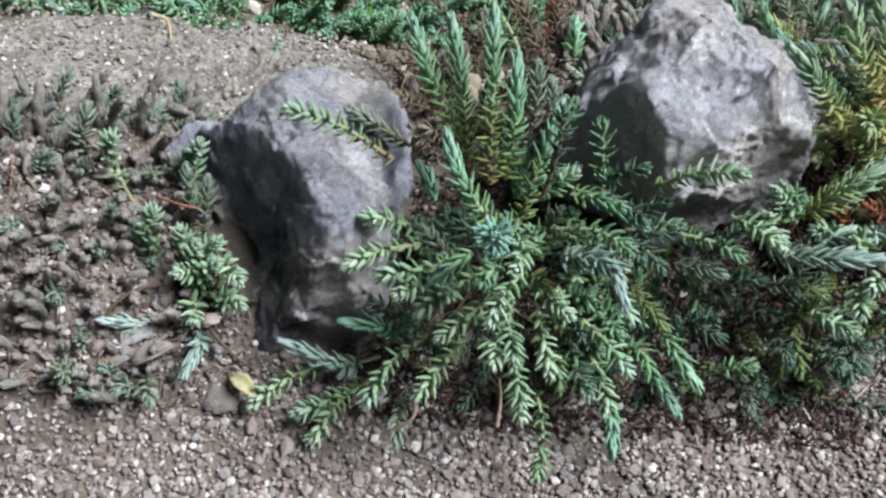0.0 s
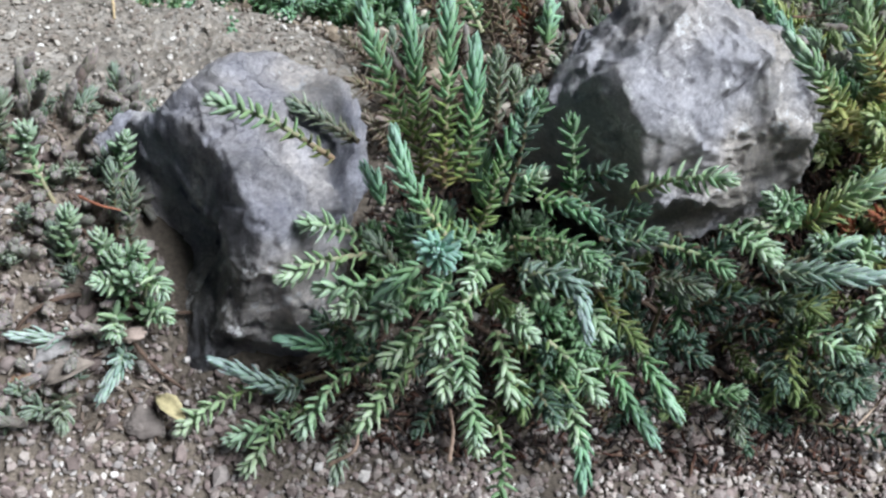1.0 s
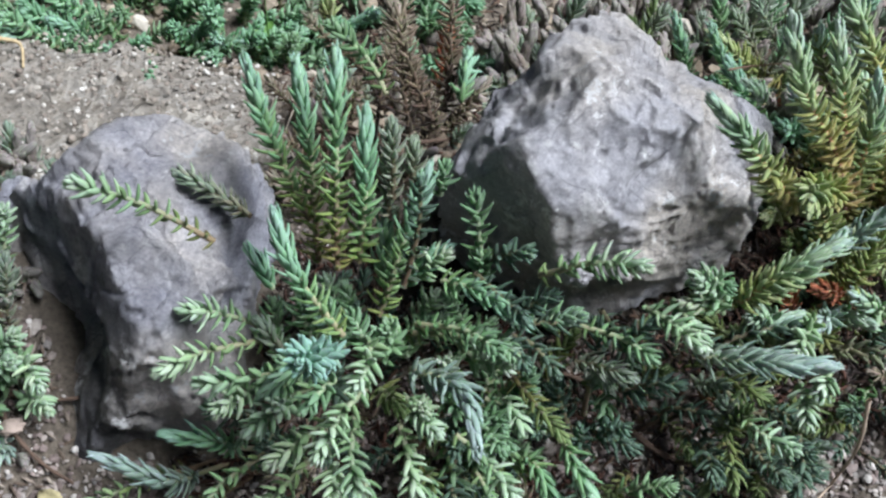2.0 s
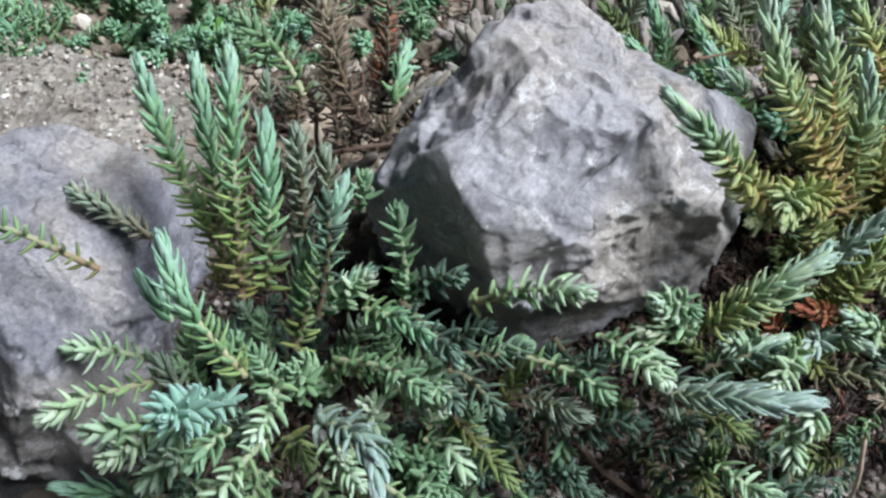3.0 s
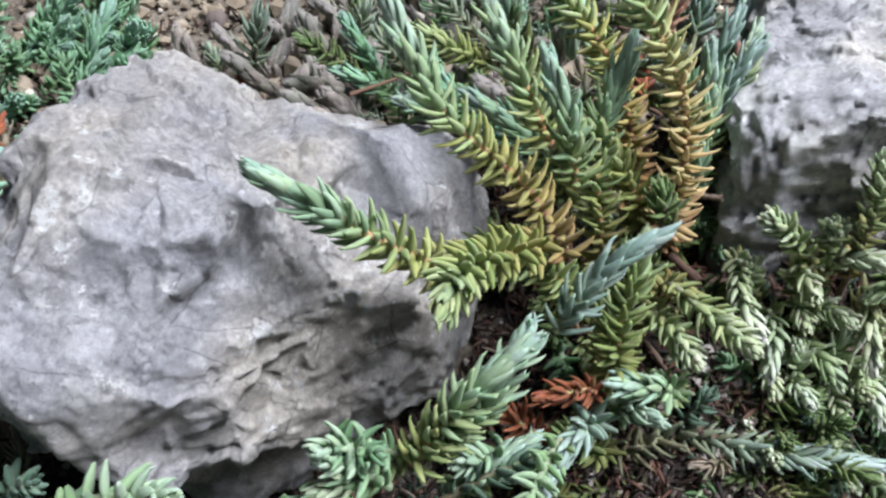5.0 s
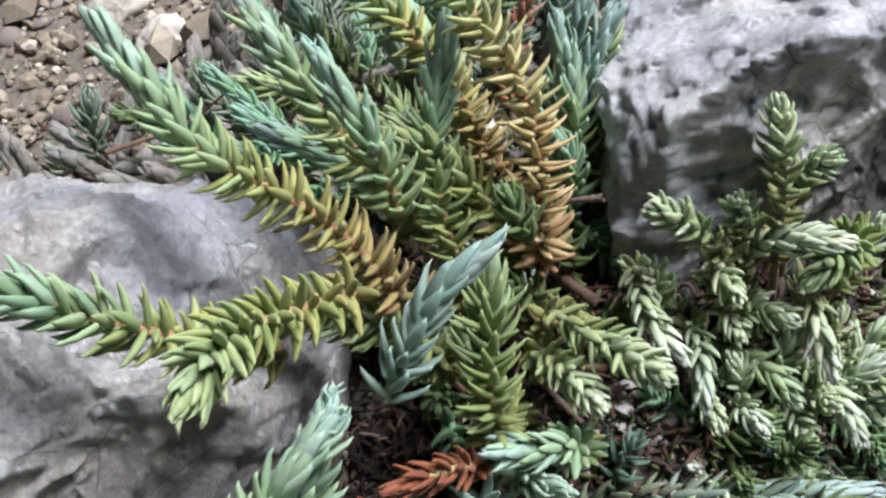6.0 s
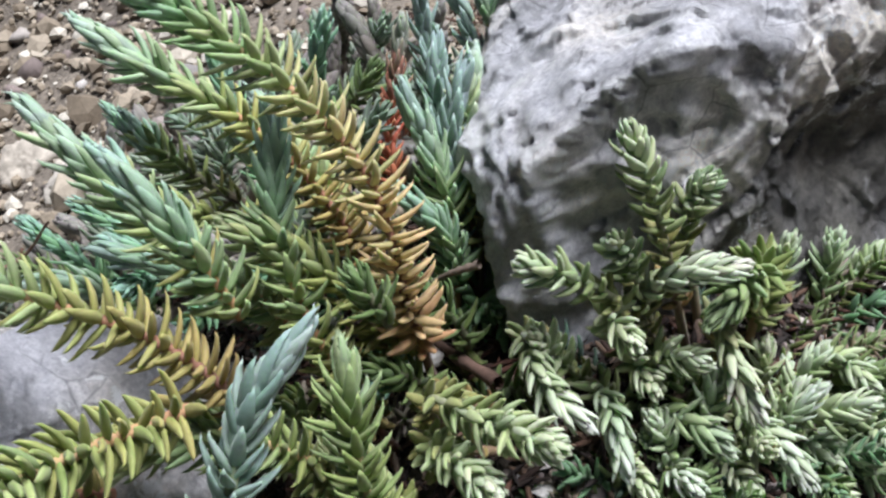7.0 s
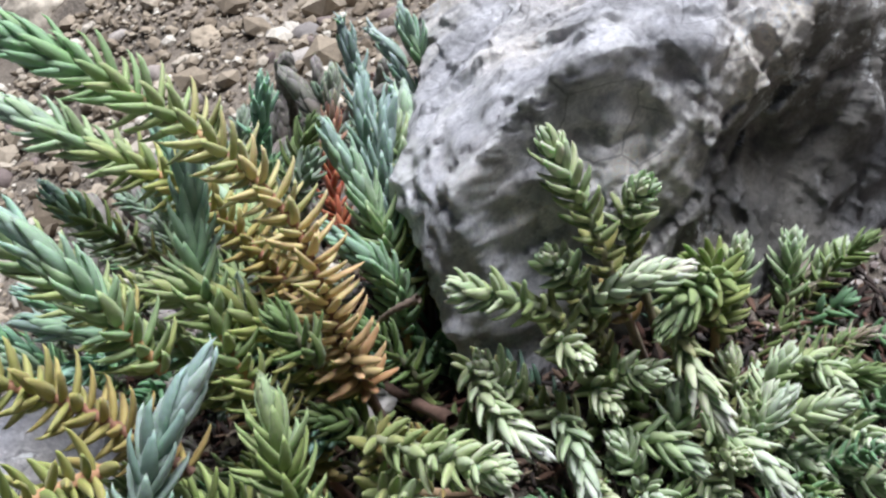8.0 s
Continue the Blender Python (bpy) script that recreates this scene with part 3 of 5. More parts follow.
    spine = C[::step_] if (len(C) - 1) % step_ == 0 else np.vstack([C[::step_], C[-1]])
    st = np.gradient(spine, axis=0)
    st /= np.linalg.norm(st, axis=1)[:, None]
    su = np.cross(st, ref)
    su /= np.linalg.norm(su, axis=1)[:, None]
    sv = np.cross(st, su)
    rad = np.linspace(0.0015, 0.0008, len(spine)) * size
    tube = np.stack([spine + rad[:, None] * (su * math.cos(g) + sv * math.sin(g)) for g in np.arange(6) / 6 * 2 * math.pi], 1)
    m = len(spine)
    stem_faces = [(i * 6 + j, i * 6 + (j + 1) % 6, i * 6 + 6 + (j + 1) % 6, i * 6 + 6 + j) for i in range(m - 1) for j in range(6)]
    far = np.clip((total - np.linspace(0, total, m)) / green * 0.5 + 0.12, 0, 1)
    stem_tint = np.zeros((m, 6, 4))
    stem_tint[..., 0], stem_tint[..., 1], stem_tint[..., 2], stem_tint[..., 3] = far[:, None], 0.3, 0.6, 1
    stem = mesh_of("stem", tube.reshape(-1, 3), stem_faces, STEM_PINK if style in RUDDY else STEM_DARK if style in OLD else STEM_PALE, True, stem_tint.reshape(-1, 4))
    if single:
        return stem, [mesh_of("leaf", verts[i], LEAF_FACES, mat, True, tint[i]) for i in range(n)]
    return stem, mesh_of("leaves", verts.reshape(-1, 3), faces, mat, True, tint.reshape(-1, 4))


RNG = np.random.default_rng(11)


def tube_mesh(name, points, radius, mat):
    C, S = smooth_path(points, 10)
    T = np.gradient(C, axis=0)
    T /= np.linalg.norm(T, axis=1)[:, None]
    u = np.cross(T, np.array([0.3, 0.2, 0.9]))
    u /= np.linalg.norm(u, axis=1)[:, None]
    v = np.cross(T, u)
    rad = radius * (1 - 0.5 * np.linspace(0, 1, len(C))) * (1 + 0.15 * np.sin(np.linspace(0, 40, len(C))))
    V = np.stack([C + rad[:, None] * (u * math.cos(g) + v * math.sin(g)) for g in np.arange(6) / 6 * 2 * math.pi], 1).reshape(-1, 3)
    F = [(i * 6 + j, i * 6 + (j + 1) % 6, i * 6 + 6 + (j + 1) % 6, i * 6 + 6 + j) for i in range(len(C) - 1) for j in range(6)]
    return mesh_of(name, V, F, mat)


def clump(name, x, y, label, category="stonecrop", group="stonecrop plants in the bed"):
    ob = new(name)
    ob.location = (x, y, float(ground_z(x, y)))
    ob.empty_display_size = 0.02
    return tagged(ob, label, category, group)


def shoot(owner, style, *points):
    """A shoot of a plant: from its rooted foot through the given points to its tip."""
    P = np.array(points, float)
    root = np.array(owner.location)
    foot = P[0] + 0.35 * (root - P[0])
    foot[2] = min(float(ground_z(foot[0], foot[1])) - 0.002, P[0][2] - 0.004)
    lower = P[0] * 0.55 + foot * 0.45
    lower[2] = 0.45 * P[0][2] + 0.55 * foot[2]
    lead = np.linalg.norm(P[0] - foot)
    if lead > 0.06:         # a side branch: it leaves another shoot, not the soil
        lead, pts = 0.0, list(P)
    else:
        pts = [foot, P[0], *P[1:]] if lead < 0.02 else [foot, lower, P[0], *P[1:]]
    pts = np.array(pts) - P[0]
    stem, leaves = shoot_mesh(pts, style, RNG, max(0.0, lead - 0.018), 1.0, LEAVES_LEFT.get(owner.name, 290) > 0)
    ob = part("shoot", stem, owner, Vector(P[0]) - owner.location)
    if isinstance(leaves, list):
        LEAVES_LEFT[owner.name] = LEAVES_LEFT.get(owner.name, 290) - len(leaves)
        for me in leaves:
            part("leaf", me, ob)
    else:
        part("leaves", leaves, ob, kind="stuff")
    return ob


LEAVES_LEFT = {}
LIBRARY = {}


def library(style, kind):
    """A few shared shoots of a style, growing up from the origin."""
    if (style, kind) not in LIBRARY:
        made = []
        for n in range(3):
            tall = {"long": 0.060, "mid": 0.040, "short": 0.024, "bud": 0.010}[kind] * (0.9 + 0.12 * n)
            side = {"long": 0.020, "mid": 0.012, "short": 0.005, "bud": 0.001}[kind]
            pts = [(0, 0, -0.004), (side * 0.25, 0.001 * n, tall * 0.45), (side, -0.002 * n, tall)]
            made.append(shoot_mesh(pts, style, RNG))
        LIBRARY[(style, kind)] = made
    return LIBRARY[(style, kind)]


def sprinkle(owner, styles, kinds, count, x, y, lean=35.0, lift=0.0, away=None, scale=(0.85, 1.15), clear=0.004, full=1.15):
    """Shared shoots over a patch of ground (x and y ranges), leaning out from a middle."""
    made = 0
    for _ in range(count * 6):
        if made == count:
            break
        px, py = RNG.uniform(*x), RNG.uniform(*y)
        e = ((px - sum(x) / 2) / (x[1] - x[0]) * 2) ** 2 + ((py - sum(y) / 2) / (y[1] - y[0]) * 2) ** 2
        pz = float(ground_z(px, py)) + lift
        if e > full or inside_rock((px, py, pz + 0.012), clear):
            continue
        style, kind = styles[int(RNG.integers(len(styles)))], kinds[int(RNG.integers(len(kinds)))]
        meshes = library(style, kind)
        mx, my = away if away else (sum(x) / 2, sum(y) / 2)
        turn = math.atan2(py - my, px - mx) + RNG.normal(0, 0.7)
        tip = radians(abs(RNG.normal(lean, 14)))
        stem, leaves = meshes[int(RNG.integers(3))]
        ob = part("shoot", stem, owner)
        part("leaves", leaves, ob, kind="stuff")
        ob.matrix_basis = Matrix.Translation(Vector((px, py, pz)) - owner.location) @ Matrix.Rotation(turn, 4, 'Z') @ Matrix.Rotation(tip, 4, 'Y') @ Matrix.Rotation(RNG.uniform(-0.6, 0.6), 4, 'Z') @ Matrix.Scale(RNG.uniform(*scale), 4)
        made += 1


main = clump("stonecrop", 0.085, 0.345, "blue-green stonecrop clump sprawling between two rocks over gravel")
front = clump("stonecrop", 0.22, 0.345, "dense dark green stonecrop spreading before a grey rock")
right = clump("stonecrop", 0.345, 0.43, "long yellowing stonecrop shoots with blue tips between rocks")
white = clump("stonecrop", 0.42, 0.40, "whitish green stonecrop hanging over the path by a banded rock")
left = clump("stonecrop", -0.085, 0.325, "small blue-green stonecrop tuft at the foot of a dark rock")
dry = clump("stonecrop", 0.09, 0.50, "withered brown stonecrop stems with a few green tips")

shoot(main, "pale", (0.023, 0.354, 0.143), (-0.034, 0.360, 0.169))
shoot(main, "dull", (0.031, 0.386, 0.119), (-0.001, 0.400, 0.127))
shoot(main, "blue", (0.062, 0.375, 0.134), (0.042, 0.404, 0.155), (0.029, 0.430, 0.173))
shoot(main, "blue", (0.067, 0.361, 0.122), (0.060, 0.398, 0.152), (0.051, 0.430, 0.175))
shoot(main, "blue", (0.076, 0.349, 0.135), (0.073, 0.377, 0.170), (0.070, 0.411, 0.201))
shoot(main, "blue", (0.085, 0.354, 0.135), (0.086, 0.366, 0.161), (0.084, 0.392, 0.188))
shoot(main, "dull", (0.097, 0.376, 0.137), (0.095, 0.389, 0.168))
shoot(main, "blue", (0.096, 0.341, 0.112), (0.105, 0.366, 0.142), (0.112, 0.385, 0.162))
shoot(main, "blue", (0.081, 0.318, 0.132), (0.059, 0.336, 0.151), (0.050, 0.352, 0.165))
shoot(main, "blue", (0.096, 0.361, 0.111), (0.096, 0.379, 0.137))
shoot(main, "blue", (0.105, 0.356, 0.115), (0.122, 0.362, 0.137))
shoot(main, "blue", (0.048, 0.345, 0.123), (0.039, 0.352, 0.139))
shoot(main, "pale", (0.040, 0.336, 0.107), (0.010, 0.333, 0.119))
shoot(main, "pale", (0.046, 0.328, 0.107), (0.018, 0.318, 0.108), (0.002, 0.309, 0.105))
shoot(main, "pale", (0.062, 0.306, 0.121), (0.040, 0.305, 0.113), (0.020, 0.304, 0.107))
shoot(main, "pale", (0.047, 0.307, 0.101), (0.029, 0.292, 0.107))
shoot(main, "pale", (0.078, 0.306, 0.117), (0.058, 0.299, 0.107), (0.042, 0.288, 0.096))
shoot(main, "pale", (0.084, 0.296, 0.110), (0.069, 0.285, 0.103), (0.053, 0.274, 0.095))
shoot(main, "rosette", (0.078, 0.304, 0.140), (0.071, 0.287, 0.170), (0.068, 0.276, 0.187))
shoot(main, "pale", (0.092, 0.323, 0.125), (0.092, 0.305, 0.135), (0.087, 0.290, 0.136))
shoot(main, "dull", (0.057, 0.318, 0.108), (0.042, 0.335, 0.111))
shoot(main, "frost", (0.109, 0.296, 0.148), (0.127, 0.280, 0.164), (0.133, 0.259, 0.164))
shoot(main, "pale", (0.109, 0.333, 0.112), (0.134, 0.327, 0.123), (0.155, 0.319, 0.125))
shoot(main, "blue", (0.122, 0.350, 0.131), (0.139, 0.340, 0.139), (0.156, 0.327, 0.140))
shoot(main, "green", (0.163, 0.342, 0.112), (0.188, 0.345, 0.117))
shoot(main, "green", (0.185, 0.342, 0.114), (0.204, 0.332, 0.121), (0.218, 0.322, 0.122))
shoot(main, "pale", (0.156, 0.317, 0.087), (0.167, 0.305, 0.074))
shoot(main, "blue", (0.027, 0.295, 0.069), (0.006, 0.295, 0.073))
shoot(main, "pale", (0.050, 0.285, 0.082), (0.030, 0.269, 0.076), (0.018, 0.249, 0.065))
shoot(main, "pale", (0.070, 0.280, 0.090), (0.056, 0.266, 0.080), (0.045, 0.252, 0.070))
shoot(main, "pale", (-0.006, 0.288, 0.036), (-0.029, 0.277, 0.033), (-0.045, 0.264, 0.026))
shoot(main, "pale", (0.007, 0.274, 0.029), (-0.020, 0.262, 0.024))
shoot(main, "frost", (0.003, 0.286, 0.041), (-0.026, 0.290, 0.054))
shoot(main, "pale", (0.092, 0.294, 0.134), (0.082, 0.279, 0.136), (0.074, 0.263, 0.131))
shoot(main, "pale", (0.088, 0.288, 0.119), (0.088, 0.272, 0.114), (0.092, 0.256, 0.106))
shoot(main, "pale", (0.082, 0.273, 0.105), (0.081, 0.255, 0.103))
shoot(main, "pale", (0.108, 0.297, 0.094), (0.113, 0.287, 0.082), (0.119, 0.271, 0.068))
shoot(main, "pale", (0.127, 0.301, 0.073), (0.138, 0.284, 0.058), (0.146, 0.271, 0.047))
shoot(main, "pale", (0.133, 0.295, 0.091), (0.147, 0.288, 0.083), (0.163, 0.274, 0.072))
shoot(main, "blue", (0.172, 0.298, 0.061), (0.183, 0.283, 0.055), (0.196, 0.267, 0.047))
shoot(main, "blue", (0.187, 0.304, 0.069), (0.193, 0.289, 0.070), (0.202, 0.273, 0.066))
shoot(main, "green", (0.215, 0.287, 0.056), (0.236, 0.283, 0.073))
shoot(main, "pale", (0.147, 0.293, 0.054), (0.154, 0.281, 0.048), (0.159, 0.265, 0.037))
shoot(main, "pale", (0.094, 0.274, 0.087), (0.097, 0.263, 0.082), (0.101, 0.248, 0.073))
shoot(main, "olive", (0.123, 0.286, 0.065), (0.126, 0.270, 0.056))
shoot(main, "blue", (0.067, 0.307, 0.129), (0.048, 0.300, 0.109))
shoot(main, "green", (0.079, 0.294, 0.139), (0.068, 0.278, 0.142))
shoot(main, "green", (0.110, 0.326, 0.103), (0.100, 0.336, 0.116))
shoot(main, "green", (0.093, 0.316, 0.117), (0.083, 0.326, 0.138))
shoot(main, "olive", (0.098, 0.299, 0.123), (0.107, 0.287, 0.129))
shoot(main, "green", (0.115, 0.270, 0.048), (0.119, 0.250, 0.040), (0.117, 0.228, 0.028))
shoot(main, "blue", (0.150, 0.289, 0.045), (0.160, 0.267, 0.038), (0.162, 0.248, 0.028))
shoot(main, "pale", (0.020, 0.279, 0.034), (0.005, 0.270, 0.028), (-0.010, 0.250, 0.013))
shoot(main, "dull", (0.038, 0.256, 0.052), (0.036, 0.235, 0.048))
shoot(main, "pale", (0.097, 0.266, 0.067), (0.104, 0.249, 0.057))
shoot(front, "green", (0.201, 0.336, 0.083), (0.206, 0.325, 0.080), (0.205, 0.312, 0.074))
shoot(front, "deep", (0.142, 0.357, 0.139), (0.158, 0.351, 0.156))
shoot(front, "green", (0.140, 0.354, 0.133), (0.136, 0.363, 0.151), (0.133, 0.374, 0.165))
shoot(front, "green", (0.141, 0.354, 0.128), (0.137, 0.356, 0.145))
shoot(front, "pale", (0.161, 0.340, 0.155), (0.179, 0.336, 0.173), (0.199, 0.330, 0.181))
shoot(front, "pale", (0.248, 0.342, 0.132), (0.231, 0.347, 0.150))
shoot(front, "frost", (0.237, 0.324, 0.124), (0.262, 0.317, 0.134), (0.285, 0.313, 0.141))
shoot(front, "deep", (0.259, 0.345, 0.103), (0.294, 0.352, 0.110))
shoot(front, "pale", (0.214, 0.345, 0.128), (0.222, 0.335, 0.134), (0.235, 0.323, 0.133))
shoot(front, "pale", (0.297, 0.331, 0.093), (0.298, 0.309, 0.090))
shoot(front, "pale", (0.258, 0.322, 0.097), (0.267, 0.302, 0.101), (0.283, 0.290, 0.104))
shoot(front, "deep", (0.245, 0.330, 0.061), (0.269, 0.324, 0.063))
shoot(front, "olive", (0.266, 0.336, 0.075), (0.269, 0.315, 0.065), (0.273, 0.292, 0.053))
shoot(front, "deep", (0.295, 0.304, 0.008), (0.322, 0.296, 0.016), (0.351, 0.288, 0.019))
shoot(front, "olive", (0.273, 0.312, 0.044), (0.264, 0.296, 0.036))
shoot(front, "olive", (0.158, 0.326, 0.094), (0.170, 0.316, 0.085), (0.186, 0.303, 0.076))
shoot(front, "dull", (0.187, 0.330, 0.101), (0.211, 0.318, 0.110))
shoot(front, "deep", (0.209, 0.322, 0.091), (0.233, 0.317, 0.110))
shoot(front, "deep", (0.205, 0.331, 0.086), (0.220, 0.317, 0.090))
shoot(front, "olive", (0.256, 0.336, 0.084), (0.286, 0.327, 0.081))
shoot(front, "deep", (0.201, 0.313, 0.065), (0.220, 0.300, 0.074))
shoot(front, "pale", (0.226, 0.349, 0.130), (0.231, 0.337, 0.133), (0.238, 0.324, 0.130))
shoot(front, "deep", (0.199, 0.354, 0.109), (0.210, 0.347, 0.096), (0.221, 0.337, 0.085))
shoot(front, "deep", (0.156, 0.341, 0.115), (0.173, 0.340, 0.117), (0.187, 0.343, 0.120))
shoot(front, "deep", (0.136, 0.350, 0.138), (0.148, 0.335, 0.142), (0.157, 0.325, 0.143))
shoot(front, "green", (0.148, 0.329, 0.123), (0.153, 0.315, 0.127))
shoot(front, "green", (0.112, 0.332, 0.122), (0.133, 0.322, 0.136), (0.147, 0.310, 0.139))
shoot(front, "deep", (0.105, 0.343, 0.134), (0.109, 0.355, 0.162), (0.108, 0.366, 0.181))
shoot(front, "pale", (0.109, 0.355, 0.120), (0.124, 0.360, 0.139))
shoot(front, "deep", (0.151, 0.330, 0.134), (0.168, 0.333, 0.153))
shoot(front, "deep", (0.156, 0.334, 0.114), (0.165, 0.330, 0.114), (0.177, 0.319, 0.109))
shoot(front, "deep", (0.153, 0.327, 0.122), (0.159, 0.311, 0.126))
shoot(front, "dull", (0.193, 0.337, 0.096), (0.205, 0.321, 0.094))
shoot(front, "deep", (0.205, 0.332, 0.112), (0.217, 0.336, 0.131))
shoot(front, "pale", (0.301, 0.355, 0.112), (0.291, 0.341, 0.121), (0.282, 0.327, 0.122))
shoot(front, "pale", (0.289, 0.357, 0.102), (0.269, 0.352, 0.114))
shoot(front, "frost", (0.253, 0.328, 0.120), (0.270, 0.321, 0.131), (0.288, 0.317, 0.137))
shoot(front, "green", (0.233, 0.354, 0.138), (0.247, 0.345, 0.148))
shoot(front, "deep", (0.238, 0.337, 0.113), (0.256, 0.329, 0.115))
shoot(front, "pale", (0.308, 0.332, 0.102), (0.300, 0.319, 0.102))
shoot(right, "frost", (0.302, 0.371, 0.150), (0.316, 0.377, 0.167), (0.330, 0.379, 0.176))
shoot(right, "sage", (0.255, 0.346, 0.136), (0.272, 0.352, 0.157), (0.289, 0.357, 0.169))
shoot(right, "pale", (0.253, 0.350, 0.134), (0.230, 0.349, 0.150))
shoot(right, "sage", (0.284, 0.391, 0.151), (0.264, 0.391, 0.172), (0.247, 0.394, 0.189), (0.230, 0.402, 0.202))
shoot(right, "golden", (0.304, 0.398, 0.155), (0.279, 0.379, 0.179), (0.269, 0.362, 0.188))
shoot(right, "golden", (0.317, 0.404, 0.115), (0.306, 0.408, 0.129), (0.290, 0.412, 0.137))
shoot(right, "sage", (0.315, 0.403, 0.137), (0.303, 0.415, 0.162), (0.282, 0.429, 0.184), (0.271, 0.451, 0.206))
shoot(right, "sage", (0.289, 0.474, 0.131), (0.276, 0.472, 0.146))
shoot(right, "sage", (0.325, 0.450, 0.123), (0.312, 0.458, 0.138), (0.298, 0.466, 0.148))
shoot(right, "sage", (0.321, 0.420, 0.150), (0.318, 0.427, 0.175), (0.314, 0.435, 0.191))
shoot(right, "sage", (0.333, 0.421, 0.112), (0.335, 0.442, 0.142), (0.349, 0.462, 0.165))
shoot(right, "straw", (0.356, 0.421, 0.128), (0.362, 0.436, 0.152), (0.357, 0.451, 0.172), (0.346, 0.467, 0.190), (0.327, 0.488, 0.212))
shoot(right, "sage", (0.354, 0.454, 0.116), (0.352, 0.465, 0.133), (0.345, 0.480, 0.152), (0.333, 0.492, 0.166), (0.319, 0.509, 0.184))
shoot(right, "golden", (0.352, 0.524, 0.032), (0.344, 0.539, 0.053), (0.327, 0.553, 0.070), (0.290, 0.572, 0.086))
shoot(right, "golden", (0.348, 0.428, 0.121), (0.339, 0.441, 0.138), (0.328, 0.451, 0.149))
shoot(right, "golden", (0.325, 0.377, 0.114), (0.330, 0.388, 0.132), (0.336, 0.398, 0.146))
shoot(right, "golden", (0.310, 0.413, 0.124), (0.296, 0.416, 0.131), (0.278, 0.415, 0.132))
shoot(right, "olive", (0.350, 0.415, 0.105), (0.340, 0.417, 0.117))
shoot(right, "rust", (0.314, 0.369, 0.113), (0.297, 0.363, 0.127))
shoot(right, "rust", (0.294, 0.363, 0.105), (0.284, 0.365, 0.122))
shoot(right, "golden", (0.328, 0.388, 0.101), (0.326, 0.401, 0.117))
shoot(right, "olive", (0.349, 0.410, 0.135), (0.347, 0.416, 0.149))
shoot(right, "sage", (0.340, 0.494, 0.132), (0.340, 0.494, 0.145))
shoot(right, "sage", (0.318, 0.502, 0.140), (0.316, 0.505, 0.155))
shoot(right, "olive", (0.332, 0.488, 0.126), (0.324, 0.494, 0.138), (0.315, 0.505, 0.154))
shoot(right, "sage", (0.390, 0.465, 0.101), (0.402, 0.480, 0.115), (0.413, 0.495, 0.127))
shoot(right, "sage", (0.383, 0.461, 0.117), (0.385, 0.474, 0.142))
shoot(right, "lime", (0.393, 0.462, 0.113), (0.403, 0.479, 0.138))
shoot(right, "rosy", (0.385, 0.526, 0.093), (0.405, 0.537, 0.124))
shoot(right, "frost", (0.386, 0.477, 0.100), (0.393, 0.485, 0.120), (0.403, 0.495, 0.138))
shoot(right, "frost", (0.382, 0.462, 0.104), (0.392, 0.470, 0.125), (0.403, 0.476, 0.139))
shoot(right, "frost", (0.411, 0.538, 0.111), (0.416, 0.543, 0.131))
shoot(right, "frost", (0.431, 0.544, 0.108), (0.427, 0.546, 0.121))
shoot(right, "frost", (0.424, 0.527, 0.095), (0.425, 0.532, 0.114))
shoot(right, "sage", (0.432, 0.529, 0.113), (0.434, 0.532, 0.129))
shoot(right, "sage", (0.377, 0.450, 0.110), (0.371, 0.455, 0.127))
shoot(right, "olive", (0.368, 0.432, 0.093), (0.363, 0.440, 0.112))
shoot(right, "lime", (0.261, 0.355, 0.125), (0.247, 0.347, 0.134), (0.228, 0.342, 0.138))
shoot(right, "sage", (0.258, 0.351, 0.132), (0.276, 0.352, 0.150), (0.290, 0.362, 0.166))
shoot(right, "sage", (0.270, 0.351, 0.099), (0.290, 0.355, 0.112))
shoot(right, "frost", (0.313, 0.362, 0.103), (0.302, 0.351, 0.111), (0.292, 0.340, 0.111))
shoot(right, "olive", (0.316, 0.358, 0.090), (0.303, 0.361, 0.105))
shoot(right, "lime", (0.349, 0.400, 0.117), (0.357, 0.385, 0.118), (0.368, 0.373, 0.117))
shoot(right, "lime", (0.344, 0.397, 0.103), (0.347, 0.385, 0.110), (0.351, 0.373, 0.110))
shoot(right, "frost", (0.330, 0.368, 0.061), (0.352, 0.370, 0.061), (0.381, 0.361, 0.054), (0.421, 0.349, 0.049))
shoot(right, "sage", (0.342, 0.371, 0.099), (0.324, 0.369, 0.113))
shoot(right, "sage", (0.329, 0.370, 0.093), (0.333, 0.361, 0.102))
shoot(right, "sage", (0.318, 0.439, 0.149), (0.308, 0.455, 0.176), (0.302, 0.466, 0.192))
shoot(right, "sage", (0.355, 0.482, 0.119), (0.353, 0.506, 0.125), (0.351, 0.524, 0.132))
shoot(white, "lime", (0.417, 0.401, 0.116), (0.417, 0.403, 0.136), (0.417, 0.409, 0.153))
shoot(white, "lime", (0.432, 0.417, 0.109), (0.437, 0.410, 0.124))
shoot(white, "lime", (0.402, 0.403, 0.110), (0.392, 0.406, 0.124), (0.383, 0.408, 0.133))
shoot(white, "lime", (0.410, 0.407, 0.112), (0.405, 0.404, 0.129))
shoot(white, "chalk", (0.408, 0.403, 0.104), (0.417, 0.398, 0.113), (0.429, 0.390, 0.114))
shoot(white, "lime", (0.449, 0.407, 0.072), (0.458, 0.408, 0.088))
shoot(white, "lime", (0.464, 0.407, 0.051), (0.479, 0.414, 0.070))
shoot(white, "lime", (0.457, 0.403, 0.043), (0.475, 0.410, 0.050), (0.494, 0.413, 0.055))
shoot(white, "lime", (0.400, 0.405, 0.103), (0.399, 0.391, 0.107))
